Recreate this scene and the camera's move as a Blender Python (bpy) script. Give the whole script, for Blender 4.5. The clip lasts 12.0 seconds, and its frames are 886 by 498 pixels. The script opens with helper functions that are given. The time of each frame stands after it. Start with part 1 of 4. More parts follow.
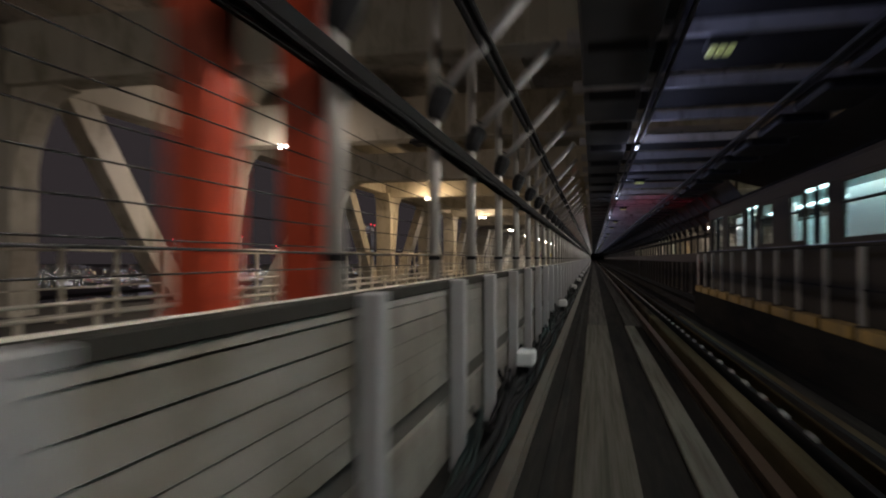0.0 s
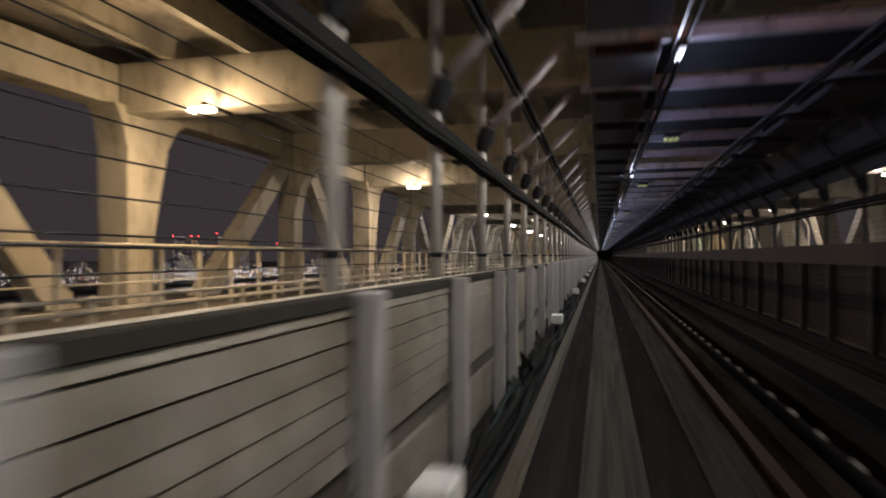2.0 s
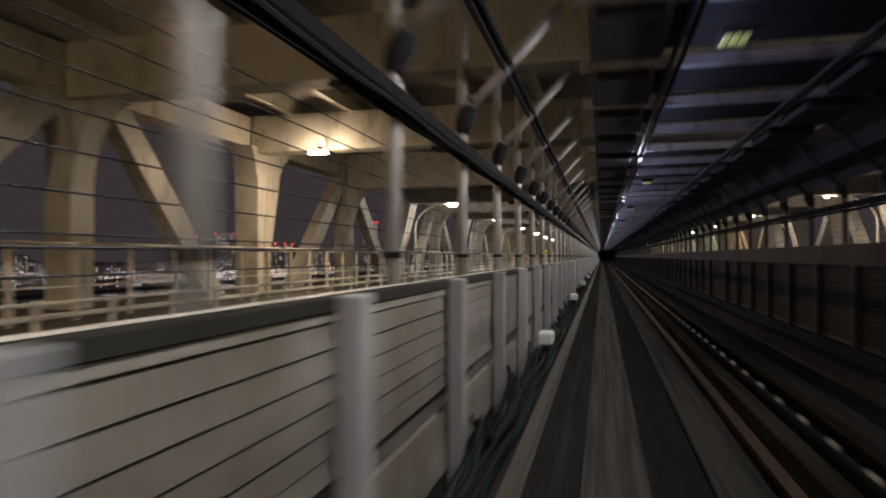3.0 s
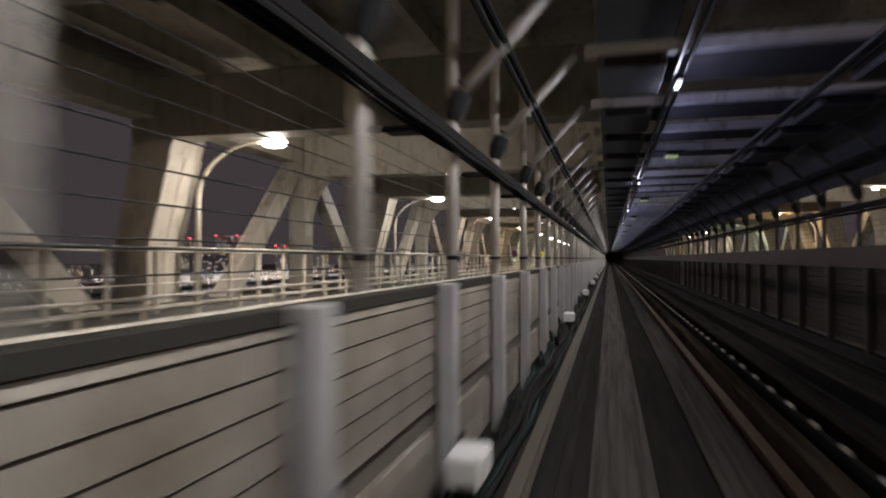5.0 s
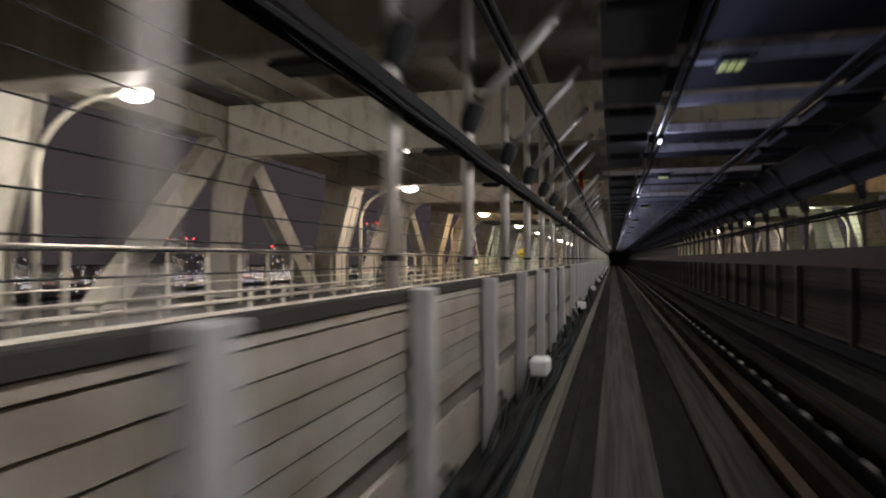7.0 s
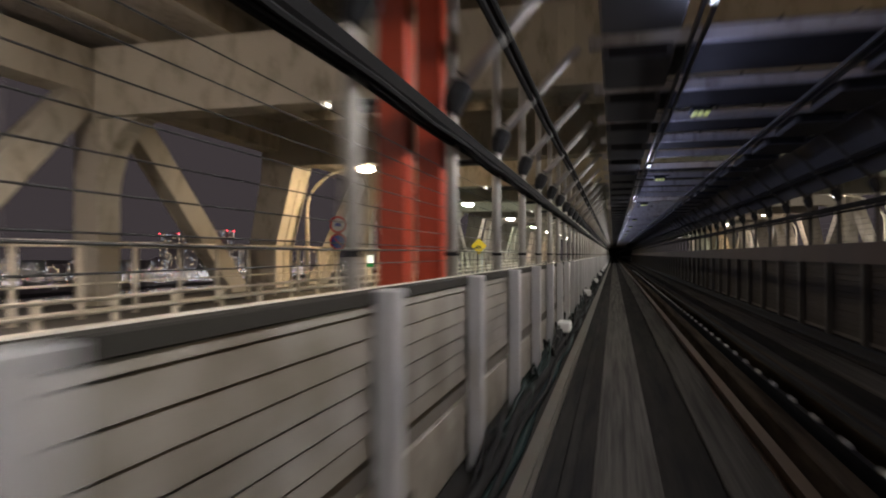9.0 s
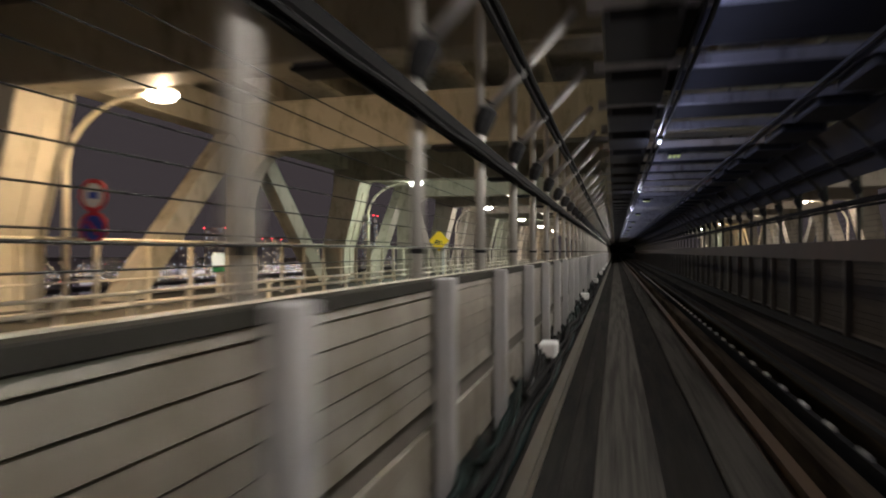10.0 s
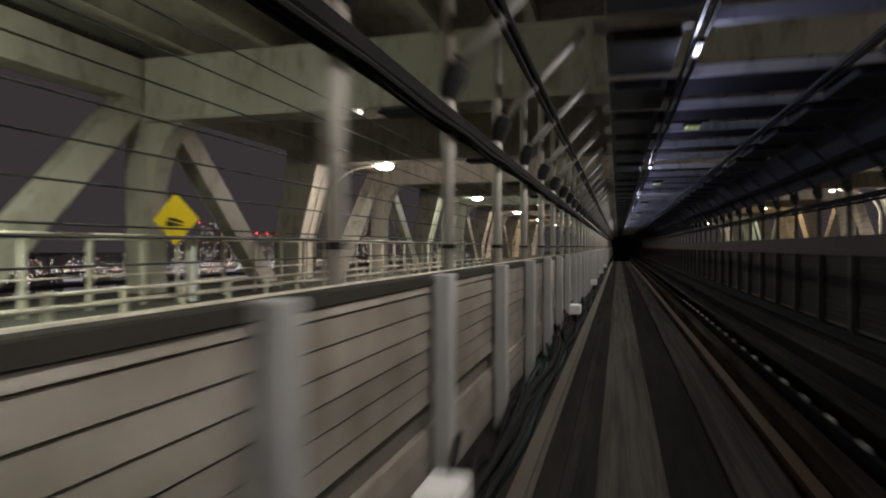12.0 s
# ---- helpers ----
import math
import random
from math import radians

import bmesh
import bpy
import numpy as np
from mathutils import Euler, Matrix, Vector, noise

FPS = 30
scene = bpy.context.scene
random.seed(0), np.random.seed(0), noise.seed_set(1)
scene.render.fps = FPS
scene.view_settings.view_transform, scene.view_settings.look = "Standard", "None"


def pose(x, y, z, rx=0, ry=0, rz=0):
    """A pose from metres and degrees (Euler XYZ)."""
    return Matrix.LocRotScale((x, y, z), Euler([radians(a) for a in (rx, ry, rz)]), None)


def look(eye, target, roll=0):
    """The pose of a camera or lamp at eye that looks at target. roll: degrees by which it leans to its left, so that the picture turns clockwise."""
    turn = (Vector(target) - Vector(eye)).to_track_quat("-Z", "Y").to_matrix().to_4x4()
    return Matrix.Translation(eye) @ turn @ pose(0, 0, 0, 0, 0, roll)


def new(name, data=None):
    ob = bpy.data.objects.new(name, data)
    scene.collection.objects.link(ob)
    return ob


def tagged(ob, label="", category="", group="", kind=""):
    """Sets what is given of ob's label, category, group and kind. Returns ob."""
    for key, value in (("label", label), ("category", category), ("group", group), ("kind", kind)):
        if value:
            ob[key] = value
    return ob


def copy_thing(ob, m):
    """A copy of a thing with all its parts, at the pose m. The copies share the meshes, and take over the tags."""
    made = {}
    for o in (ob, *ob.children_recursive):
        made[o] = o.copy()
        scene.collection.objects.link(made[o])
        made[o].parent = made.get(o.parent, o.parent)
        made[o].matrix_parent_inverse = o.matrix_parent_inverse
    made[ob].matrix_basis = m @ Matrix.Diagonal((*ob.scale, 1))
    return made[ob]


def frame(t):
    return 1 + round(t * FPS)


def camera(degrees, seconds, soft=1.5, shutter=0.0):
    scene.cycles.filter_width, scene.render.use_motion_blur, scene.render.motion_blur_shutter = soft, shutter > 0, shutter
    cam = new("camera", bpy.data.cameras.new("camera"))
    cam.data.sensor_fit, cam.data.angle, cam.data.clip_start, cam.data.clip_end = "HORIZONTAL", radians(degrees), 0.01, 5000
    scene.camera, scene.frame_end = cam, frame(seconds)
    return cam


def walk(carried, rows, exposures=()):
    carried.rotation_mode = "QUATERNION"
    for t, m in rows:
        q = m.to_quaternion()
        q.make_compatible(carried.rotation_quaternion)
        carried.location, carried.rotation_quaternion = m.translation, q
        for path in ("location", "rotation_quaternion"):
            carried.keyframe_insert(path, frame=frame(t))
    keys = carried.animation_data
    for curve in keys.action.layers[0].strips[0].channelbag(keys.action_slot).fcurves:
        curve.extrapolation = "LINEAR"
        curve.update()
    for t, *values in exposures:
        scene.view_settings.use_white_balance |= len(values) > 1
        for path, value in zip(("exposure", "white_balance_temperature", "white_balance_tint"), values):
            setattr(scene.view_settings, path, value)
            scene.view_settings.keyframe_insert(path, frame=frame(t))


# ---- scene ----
cam = camera(70, 12.0, soft=2.0, shutter=0.5)

# ---- the ride: straight along +y at about 15.5 m/s, camera 2.0 m above the track slab ----
FOCAL = 784 / math.tan(radians(35))


def along(t):
    """Metres travelled at t seconds."""
    return (((-4.02692873e-04 * t + 1.64628741e-03) * t + 7.63738980e-02) * t + 15.0509) * t - 5.9627


# seconds, and where the line of travel meets the picture, right of and below its centre
HEADING = [(0, 266, 17), (0.5, 271, 19), (1, 273, 14), (1.5, 274, 11), (2, 278, 12), (2.5, 278, 10), (3, 281, 13),
           (4, 288, 15), (5, 294, 17), (5.5, 297, 19), (6, 297, 18), (6.5, 299, 20), (7, 301, 18), (8, 302, 14),
           (9, 302, 10), (9.5, 305, 9), (10, 305, 5), (10.5, 309, 1), (11, 310, 1), (11.5, 310, -1), (12, 310, -4)]
ROWS = []
for t, right, down in HEADING:
    turn_left = math.degrees(math.atan(right / FOCAL))
    tilt = math.degrees(math.atan(down / FOCAL * math.cos(radians(turn_left))))
    ROWS.append((t, pose(0, along(t), 2.0, 90 + tilt, 0, turn_left)))
walk(cam, ROWS, exposures=((0, -0.40), (0.5, -0.25), (1.5, -0.02), (2, 0.10), (3, 0.08), (5, 0.40), (7, 0.28), (9.5, 0.38), (10.5, 0.14), (12, 0.06)))

# ---- night sky ----
world = bpy.data.worlds.new("night")
scene.world = world
world.use_nodes = True
wn, wl = world.node_tree.nodes, world.node_tree.links
wn["Background"].inputs["Color"].default_value = (0.036, 0.0295, 0.032, 1)
wn["Background"].inputs["Strength"].default_value = 1.0
FIRST, LAST, END = -14.0, 334.0, 900.0          # stretch of track that is built
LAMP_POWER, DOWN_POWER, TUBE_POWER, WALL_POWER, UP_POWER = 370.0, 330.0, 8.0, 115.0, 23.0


# ---- materials ----
def rgb(c):
    return (c[0], c[1], c[2], 1)


def material(name, base, rough=0.6, metal=0.0, vary=0.25, scale=3.0, bump=0.15, fine=40.0, stain=None, stain_at=0.62, grain=(1, 1, 1), stain_grain=(1.6, 1.6, 0.35)):
    """Painted, cast or bare surface: broad blotches, fine grain, optional stains with streaks, slight relief."""
    m = bpy.data.materials.new(name)
    m.use_nodes = True
    n, l = m.node_tree.nodes, m.node_tree.links
    b = n["Principled BSDF"]
    b.inputs["Metallic"].default_value = metal
    co = n.new("ShaderNodeNewGeometry")
    big = n.new("ShaderNodeTexNoise")
    big.inputs["Scale"].default_value = scale
    big.inputs["Detail"].default_value = 5
    small = n.new("ShaderNodeTexNoise")
    small.inputs["Scale"].default_value = fine
    small.inputs["Detail"].default_value = 3
    way = n.new("ShaderNodeMapping")
    way.inputs["Scale"].default_value = grain
    l.new(co.outputs["Position"], way.inputs["Vector"])
    l.new(way.outputs["Vector"], big.inputs["Vector"])
    l.new(way.outputs["Vector"], small.inputs["Vector"])
    info = n.new("ShaderNodeObjectInfo")
    add = n.new("ShaderNodeMath")
    add.operation = "MULTIPLY_ADD"
    l.new(big.outputs["Fac"], add.inputs[0])
    add.inputs[1].default_value = 0.7
    scl = n.new("ShaderNodeMath")
    scl.operation = "MULTIPLY"
    scl.inputs[1].default_value = 0.3
    l.new(small.outputs["Fac"], scl.inputs[0])
    l.new(scl.outputs[0], add.inputs[2])
    ramp = n.new("ShaderNodeMix")
    ramp.data_type = "RGBA"
    lo = [c * (1 - vary) for c in base]
    hi = [min(1, c * (1 + vary)) for c in base]
    ramp.inputs["A"].default_value, ramp.inputs["B"].default_value = rgb(lo), rgb(hi)
    l.new(add.outputs[0], ramp.inputs["Factor"])
    out = ramp.outputs["Result"]
    tone = n.new("ShaderNodeHueSaturation")
    tr = n.new("ShaderNodeMapRange")
    tr.inputs["To Min"].default_value, tr.inputs["To Max"].default_value = 0.88, 1.1
    l.new(info.outputs["Random"], tr.inputs["Value"])
    l.new(tr.outputs["Result"], tone.inputs["Value"])
    l.new(out, tone.inputs["Color"])
    out = tone.outputs["Color"]
    if stain:
        st = n.new("ShaderNodeTexNoise")
        mp = n.new("ShaderNodeMapping")
        mp.inputs["Scale"].default_value = stain_grain
        l.new(co.outputs["Position"], mp.inputs["Vector"])
        l.new(mp.outputs["Vector"], st.inputs["Vector"])
        st.inputs["Scale"].default_value = 2.2
        st.inputs["Detail"].default_value = 8
        st.inputs["Roughness"].default_value = 0.65
        r = n.new("ShaderNodeMapRange")
        r.inputs["From Min"].default_value, r.inputs["From Max"].default_value = stain_at - 0.08, stain_at + 0.12
        r.inputs["To Max"].default_value = 0.75
        l.new(st.outputs["Fac"], r.inputs["Value"])
        mix = n.new("ShaderNodeMix")
        mix.data_type = "RGBA"
        l.new(r.outputs["Result"], mix.inputs["Factor"])
        l.new(out, mix.inputs["A"])
        mix.inputs["B"].default_value = rgb(stain)
        out = mix.outputs["Result"]
    l.new(out, b.inputs["Base Color"])
    rr = n.new("ShaderNodeMapRange")
    rr.inputs["To Min"].default_value, rr.inputs["To Max"].default_value = max(0.04, rough - 0.12), min(1, rough + 0.12)
    l.new(small.outputs["Fac"], rr.inputs["Value"])
    l.new(rr.outputs["Result"], b.inputs["Roughness"])
    if bump:
        bp = n.new("ShaderNodeBump")
        bp.inputs["Strength"].default_value = bump
        bp.inputs["Distance"].default_value = 0.01
        l.new(add.outputs[0], bp.inputs["Height"])
        l.new(bp.outputs["Normal"], b.inputs["Normal"])
    return m


def glow(name, colour, strength):
    m = bpy.data.materials.new(name)
    m.use_nodes = True
    b = m.node_tree.nodes["Principled BSDF"]
    b.inputs["Base Color"].default_value = rgb(colour)
    b.inputs["Emission Color"].default_value = rgb(colour)
    b.inputs["Emission Strength"].default_value = strength
    return m


def clear_glass(name):
    m = bpy.data.materials.new(name)
    m.use_nodes = True
    b = m.node_tree.nodes["Principled BSDF"]
    b.inputs["Base Color"].default_value = (0.85, 0.95, 0.95, 1)
    b.inputs["Roughness"].default_value = 0.03
    b.inputs["Transmission Weight"].default_value = 1.0
    b.inputs["IOR"].default_value = 1.1
    return m


M_STEEL = material("cream_painted_steel", (0.56, 0.53, 0.46), 0.5, vary=0.2, scale=0.5, bump=0.06, stain=(0.21, 0.185, 0.11), stain_at=0.58, stain_grain=(0.7, 0.7, 0.3))
M_SOFFIT = material("dull_deck_soffit", (0.54, 0.50, 0.44), 0.7, vary=0.3, scale=0.35, stain=(0.24, 0.21, 0.14), stain_at=0.57)
M_PANEL = material("grey_barrier_panel", (0.30, 0.276, 0.252), 0.36, metal=0.2, vary=0.34, scale=1.6, bump=0.12, grain=(1, 0.5, 1), stain=(0.12, 0.10, 0.072), stain_at=0.5, stain_grain=(1.2, 1.0, 0.7))
M_POST = material("galvanised_post", (0.45, 0.45, 0.468), 0.45, metal=0.15, vary=0.15, scale=2.5, bump=0.08, stain=(0.33, 0.28, 0.22), stain_at=0.66)
M_POLE = material("galvanised_pole", (0.38, 0.367, 0.345), 0.45, metal=0.15, vary=0.2, scale=2.5, bump=0.08, stain=(0.28, 0.23, 0.18), stain_at=0.62)
M_STRUT = material("pale_galvanised_strut", (0.47, 0.465, 0.475), 0.45, metal=0.1, vary=0.2, scale=3, bump=0.08, stain=(0.36, 0.31, 0.26), stain_at=0.64)
# far-side barrier: dark copies of the near materials, shade put into the colour
M_EAST = material("shaded_brown_panel", (0.04, 0.034, 0.030), 0.75, vary=0.3, scale=1.0, bump=0.1, stain=(0.04, 0.035, 0.03), stain_at=0.5)
# brown band, also darkened for the dim far side
M_EBAND = material("shaded_brown_band", (0.055, 0.038, 0.031), 0.75, vary=0.35, scale=1.0, bump=0.1, stain=(0.05, 0.035, 0.03), stain_at=0.5)
M_EPOST = material("shaded_far_post", (0.036, 0.031, 0.027), 0.6, metal=0.1, vary=0.25, scale=2)
# copy of the pole steel for the far side, its shade in the colour
M_EPOLE = material("shaded_far_pole", (0.06, 0.058, 0.055), 0.7, vary=0.3, scale=2)
M_SHEET = material("black_roof_sheet", (0.045, 0.045, 0.05), 0.95, vary=0.4, scale=1.5)
M_DUCTB = material("black_cable_duct", (0.008, 0.008, 0.009), 0.9, vary=0.4, scale=2.5, stain=(0.014, 0.012, 0.011), stain_at=0.55)
M_CAP = material("black_cap_rubber", (0.03, 0.028, 0.025), 0.85, vary=0.35, scale=4)
M_BACK = material("dark_backing", (0.10, 0.09, 0.08), 0.8, vary=0.3, scale=3)
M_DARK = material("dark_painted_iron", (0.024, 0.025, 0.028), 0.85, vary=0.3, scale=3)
M_DUCT = material("sooty_duct", (0.085, 0.086, 0.096), 0.75, vary=0.4, scale=1.2)
M_BEAM = material("grey_cage_beam", (0.44, 0.44, 0.475), 0.5, metal=0.1, vary=0.18, scale=1.5, stain=(0.14, 0.12, 0.11), stain_at=0.58)
M_SLAB = material("sooty_concrete_slab", (0.034, 0.032, 0.030), 0.9, vary=0.55, scale=2.2, bump=0.4, grain=(1, 0.06, 1), stain=(0.02, 0.02, 0.022), stain_at=0.52, stain_grain=(2.5, 0.2, 1))
M_STRIP = material("worn_running_strip", (0.084, 0.079, 0.073), 0.8, vary=0.28, scale=3.0, bump=0.3, grain=(1, 0.05, 1), stain=(0.04, 0.038, 0.036), stain_at=0.5, stain_grain=(5, 0.12, 1))
# two paler strip copies with the light of a passing train in the colour
M_PALE = material("train_lit_narrow_strip", (0.20, 0.19, 0.165), 0.85, vary=0.35, scale=2.5, bump=0.3, grain=(1, 0.08, 1), stain=(0.09, 0.08, 0.06), stain_at=0.55, stain_grain=(4, 0.15, 1))
M_MID = material("train_lit_running_strip", (0.13, 0.122, 0.105), 0.85, vary=0.4, scale=3.0, bump=0.3, grain=(1, 0.05, 1), stain=(0.06, 0.055, 0.045), stain_at=0.5, stain_grain=(6, 0.12, 1))
M_BED = material("brown_track_bed", (0.10, 0.08, 0.063), 0.9, vary=0.5, scale=2.5, bump=0.4, grain=(1, 0.1, 1), stain=(0.03, 0.026, 0.022), stain_at=0.5, stain_grain=(4, 0.2, 1))
# bed copy tinted for the light of a passing train
M_LITBED = material("train_lit_bed", (0.17, 0.135, 0.085), 0.85, vary=0.4, scale=2.5, bump=0.3, grain=(1, 0.08, 1), stain=(0.08, 0.06, 0.04), stain_at=0.55, stain_grain=(4, 0.15, 1))
M_OCHRE = material("ochre_painted_kerb", (0.42, 0.27, 0.08), 0.7, vary=0.4, scale=2.0, bump=0.2, stain=(0.12, 0.09, 0.05), stain_at=0.52)
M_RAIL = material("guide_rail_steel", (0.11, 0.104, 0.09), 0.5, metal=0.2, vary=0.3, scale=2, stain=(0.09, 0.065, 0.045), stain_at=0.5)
M_RUST = material("rusty_guide_rail", (0.13, 0.085, 0.055), 0.6, metal=0.3, vary=0.4, scale=2.5, bump=0.3)
M_CABLE = material("black_cable", (0.013, 0.013, 0.014), 0.9, vary=0.3, scale=6)
M_TEAL = material("dark_teal_sheath", (0.010, 0.020, 0.020), 0.55, vary=0.3, scale=4)
M_TRAY = material("worn_steel_tray", (0.12, 0.12, 0.13), 0.42, metal=0.6, vary=0.3, scale=4, stain=(0.03, 0.03, 0.03), stain_at=0.5)
M_WIRE = material("dark_fence_wire", (0.03, 0.03, 0.03), 0.5, vary=0.2)
M_ROAD = material("asphalt", (0.05, 0.05, 0.05), 0.85, vary=0.3, scale=1.5, bump=0.4)
M_KERB = material("kerb_concrete", (0.075, 0.072, 0.066), 0.85, vary=0.35, scale=1.5, bump=0.3)
M_GUARD = material("cream_guard_rail", (0.72, 0.68, 0.58), 0.35, vary=0.15, scale=2, bump=0.05, stain=(0.32, 0.25, 0.16), stain_at=0.64)
M_WHITE = material("white_enamel_box", (0.78, 0.79, 0.80), 0.4, vary=0.06, scale=5, bump=0.03)
M_RED = material("red_painted_gate", (0.50, 0.055, 0.018), 0.45, vary=0.15, scale=2)
M_YELLOW = material("yellow_sign_face", (0.80, 0.55, 0.02), 0.4, vary=0.05, bump=0)
M_BLACK = material("black_sign_paint", (0.02, 0.02, 0.02), 0.5, vary=0.05, bump=0)
M_SRED = material("red_sign_paint", (0.62, 0.02, 0.03), 0.4, vary=0.05, bump=0)
M_SBLUE = material("blue_sign_paint", (0.03, 0.07, 0.45), 0.4, vary=0.05, bump=0)
M_GREEN = material("green_sign_paint", (0.02, 0.40, 0.14), 0.4, vary=0.05, bump=0)
M_WATER = material("dark_water", (0.01, 0.012, 0.018), 0.12, vary=0.3, scale=0.05, bump=0.6, fine=0.4)
M_LAND = material("dark_land", (0.10, 0.095, 0.09), 0.95, vary=0.4, scale=0.02)
M_TOWN = material("night_tower_wall", (0.48, 0.45, 0.47), 0.8, vary=0.3, scale=0.05)
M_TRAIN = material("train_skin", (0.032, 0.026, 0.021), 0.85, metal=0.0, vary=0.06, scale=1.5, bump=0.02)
M_TRAINBLUE = material("train_blue_band", (0.03, 0.06, 0.22), 0.35, vary=0.06, bump=0)
M_SEAT = material("teal_seat_cloth", (0.05, 0.22, 0.25), 0.9, vary=0.2, scale=6)
M_GLASS = clear_glass("window_glass")
for m in (M_SLAB, M_STRIP, M_MID, M_PALE, M_BED, M_LITBED):
    m.node_tree.nodes["Principled BSDF"].inputs["Specular IOR Level"].default_value = 0.0
for m in (M_SHEET, M_DUCTB, M_CAP, M_CABLE, M_TEAL, M_EAST, M_DARK, M_DUCT):
    m.node_tree.nodes["Principled BSDF"].inputs["Specular IOR Level"].default_value = 0.15


# ---- mesh helpers ----
def box(bm, x0, x1, y0, y1, z0, z1, bevel=0.0):
    m = Matrix.Translation(((x0 + x1) / 2, (y0 + y1) / 2, (z0 + z1) / 2)) @ Matrix.Diagonal((x1 - x0, y1 - y0, z1 - z0, 1))
    made = bmesh.ops.create_cube(bm, size=1, matrix=m)["verts"]
    if bevel:
        edges = list({e for v in made for e in v.link_edges})
        bmesh.ops.bevel(bm, geom=edges, offset=bevel, segments=1, affect="EDGES")
    return bm


def beam(bm, a, b, wide, high, up=(0, 0, 1)):
    """A box of that section from a to b."""
    a, b = Vector(a), Vector(b)
    d = (b - a).normalized()
    s = d.cross(Vector(up)).normalized()
    u = s.cross(d)
    vs = [bm.verts.new(p + s * i * wide / 2 + u * j * high / 2) for p in (a, b) for i, j in ((-1, -1), (1, -1), (1, 1), (-1, 1))]
    for q in ((3, 2, 1, 0), (4, 5, 6, 7), (0, 1, 5, 4), (1, 2, 6, 5), (2, 3, 7, 6), (3, 0, 4, 7)):
        bm.faces.new([vs[i] for i in q])
    return bm


def tube(bm, points, radii, n=10):
    """A round tube along points; radii: one, or one a point."""
    points = [Vector(p) for p in points]
    if not isinstance(radii, (list, tuple)):
        radii = [radii] * len(points)
    rings = []
    for i, p in enumerate(points):
        d = (points[min(i + 1, len(points) - 1)] - points[max(i - 1, 0)]).normalized()
        s = d.cross(Vector((0, 0, 1)) if abs(d.z) < 0.9 else Vector((1, 0, 0))).normalized()
        u = s.cross(d)
        rings.append([bm.verts.new(p + radii[i] * (math.cos(2 * math.pi * k / n) * s + math.sin(2 * math.pi * k / n) * u)) for k in range(n)])
    for r0, r1 in zip(rings, rings[1:]):
        for k in range(n):
            bm.faces.new((r0[k], r0[(k + 1) % n], r1[(k + 1) % n], r1[k]))
    bm.faces.new(rings[0][::-1])
    bm.faces.new(rings[-1])
    return bm


def prism(bm, outline, y0, y1):
    """An outline of (x, z) drawn out from y0 to y1, as one closed shell."""
    a = [bm.verts.new((x, y0, z)) for x, z in outline]
    b = [bm.verts.new((x, y1, z)) for x, z in outline]
    bm.faces.new(a)
    bm.faces.new(b[::-1])
    for k in range(len(a)):
        bm.faces.new((a[k], b[k], b[(k + 1) % len(a)], a[(k + 1) % len(a)]))
    return bm


def disc(bm, centre, radius, depth, axis="Y", n=28):
    c = Vector(centre)
    h = Vector((0, depth / 2, 0)) if axis == "Y" else Vector((depth / 2, 0, 0))
    return tube(bm, [c - h, c + h], radius, n)


def mesh(name, bm, mat, smooth=False):
    bmesh.ops.recalc_face_normals(bm, faces=bm.faces)
    me = bpy.data.meshes.new(name)
    bm.to_mesh(me)
    bm.free()
    me.materials.append(mat)
    if smooth:
        for p in me.polygons:
            p.use_smooth = True
    return me


def part(name, bm, mat, parent, label="", smooth=False):
    ob = new(name, bm if isinstance(bm, bpy.types.Mesh) else mesh(name, bm, mat, smooth))
    ob.parent = parent
    if label:
        ob["label"] = label
    return ob


def solid(name, bm, mat, label, category, group="", kind="", smooth=False):
    return tagged(new(name, mesh(name, bm, mat, smooth)), label, category, group, kind)


def thing(name, label, category, group="", at=(0, 0, 0)):
    e = new(name)
    e.empty_display_size = 0.2
    e.location = at
    return tagged(e, label, category, group)


def B():
    return bmesh.new()


def lamp(name, kind, energy, colour, m, size=0.3, size_y=0.0, spread=0.0):
    d = bpy.data.lights.new(name, kind)
    d.energy, d.color = energy, colour
    if kind == "AREA":
        d.size = size
        if size_y:
            d.shape, d.size_y = "RECTANGLE", size_y
        if spread:
            d.spread = radians(spread)
    elif kind == "SPOT":
        d.shadow_soft_size, d.spot_size, d.spot_blend = size, radians(spread or 45), 0.6
    else:
        d.shadow_soft_size = size
    ob = new(name, d)
    ob.matrix_world = m
    return ob


# ---- plan: x to the side of the camera, bridge axis at CX ----
CX = 1.98                                  # middle between the two tracks
SIDE = lambda x: 2 * CX - x                # the mirrored place on the other side
POST_X, PANEL_X, POLE_X = -1.25, -1.36, -1.49
TRUSS_X, FENCE_X, GUARD_X = -17.0, -13.7, -10.6
COLUMNS = [20.1 + 24 * k for k in range(-2, 13)]
MID = 11.9                                 # from a column to the truss post after it
CHORD = (7.3, 8.75)                        # underside and top of the top chord
BEAM_Z = lambda y: 7.0 if y < 80 else 6.5  # underside of the deck crossbeams

PLATFORM_END = 18.0                        # the walkway beside the far track stops here

def spaced(stretches):
    """Places along the track: from the start of each stretch to its end, in steps."""
    return [start + step * k for start, end, step in stretches for k in range(int((end - start) / step - 1e-6) + 1)]


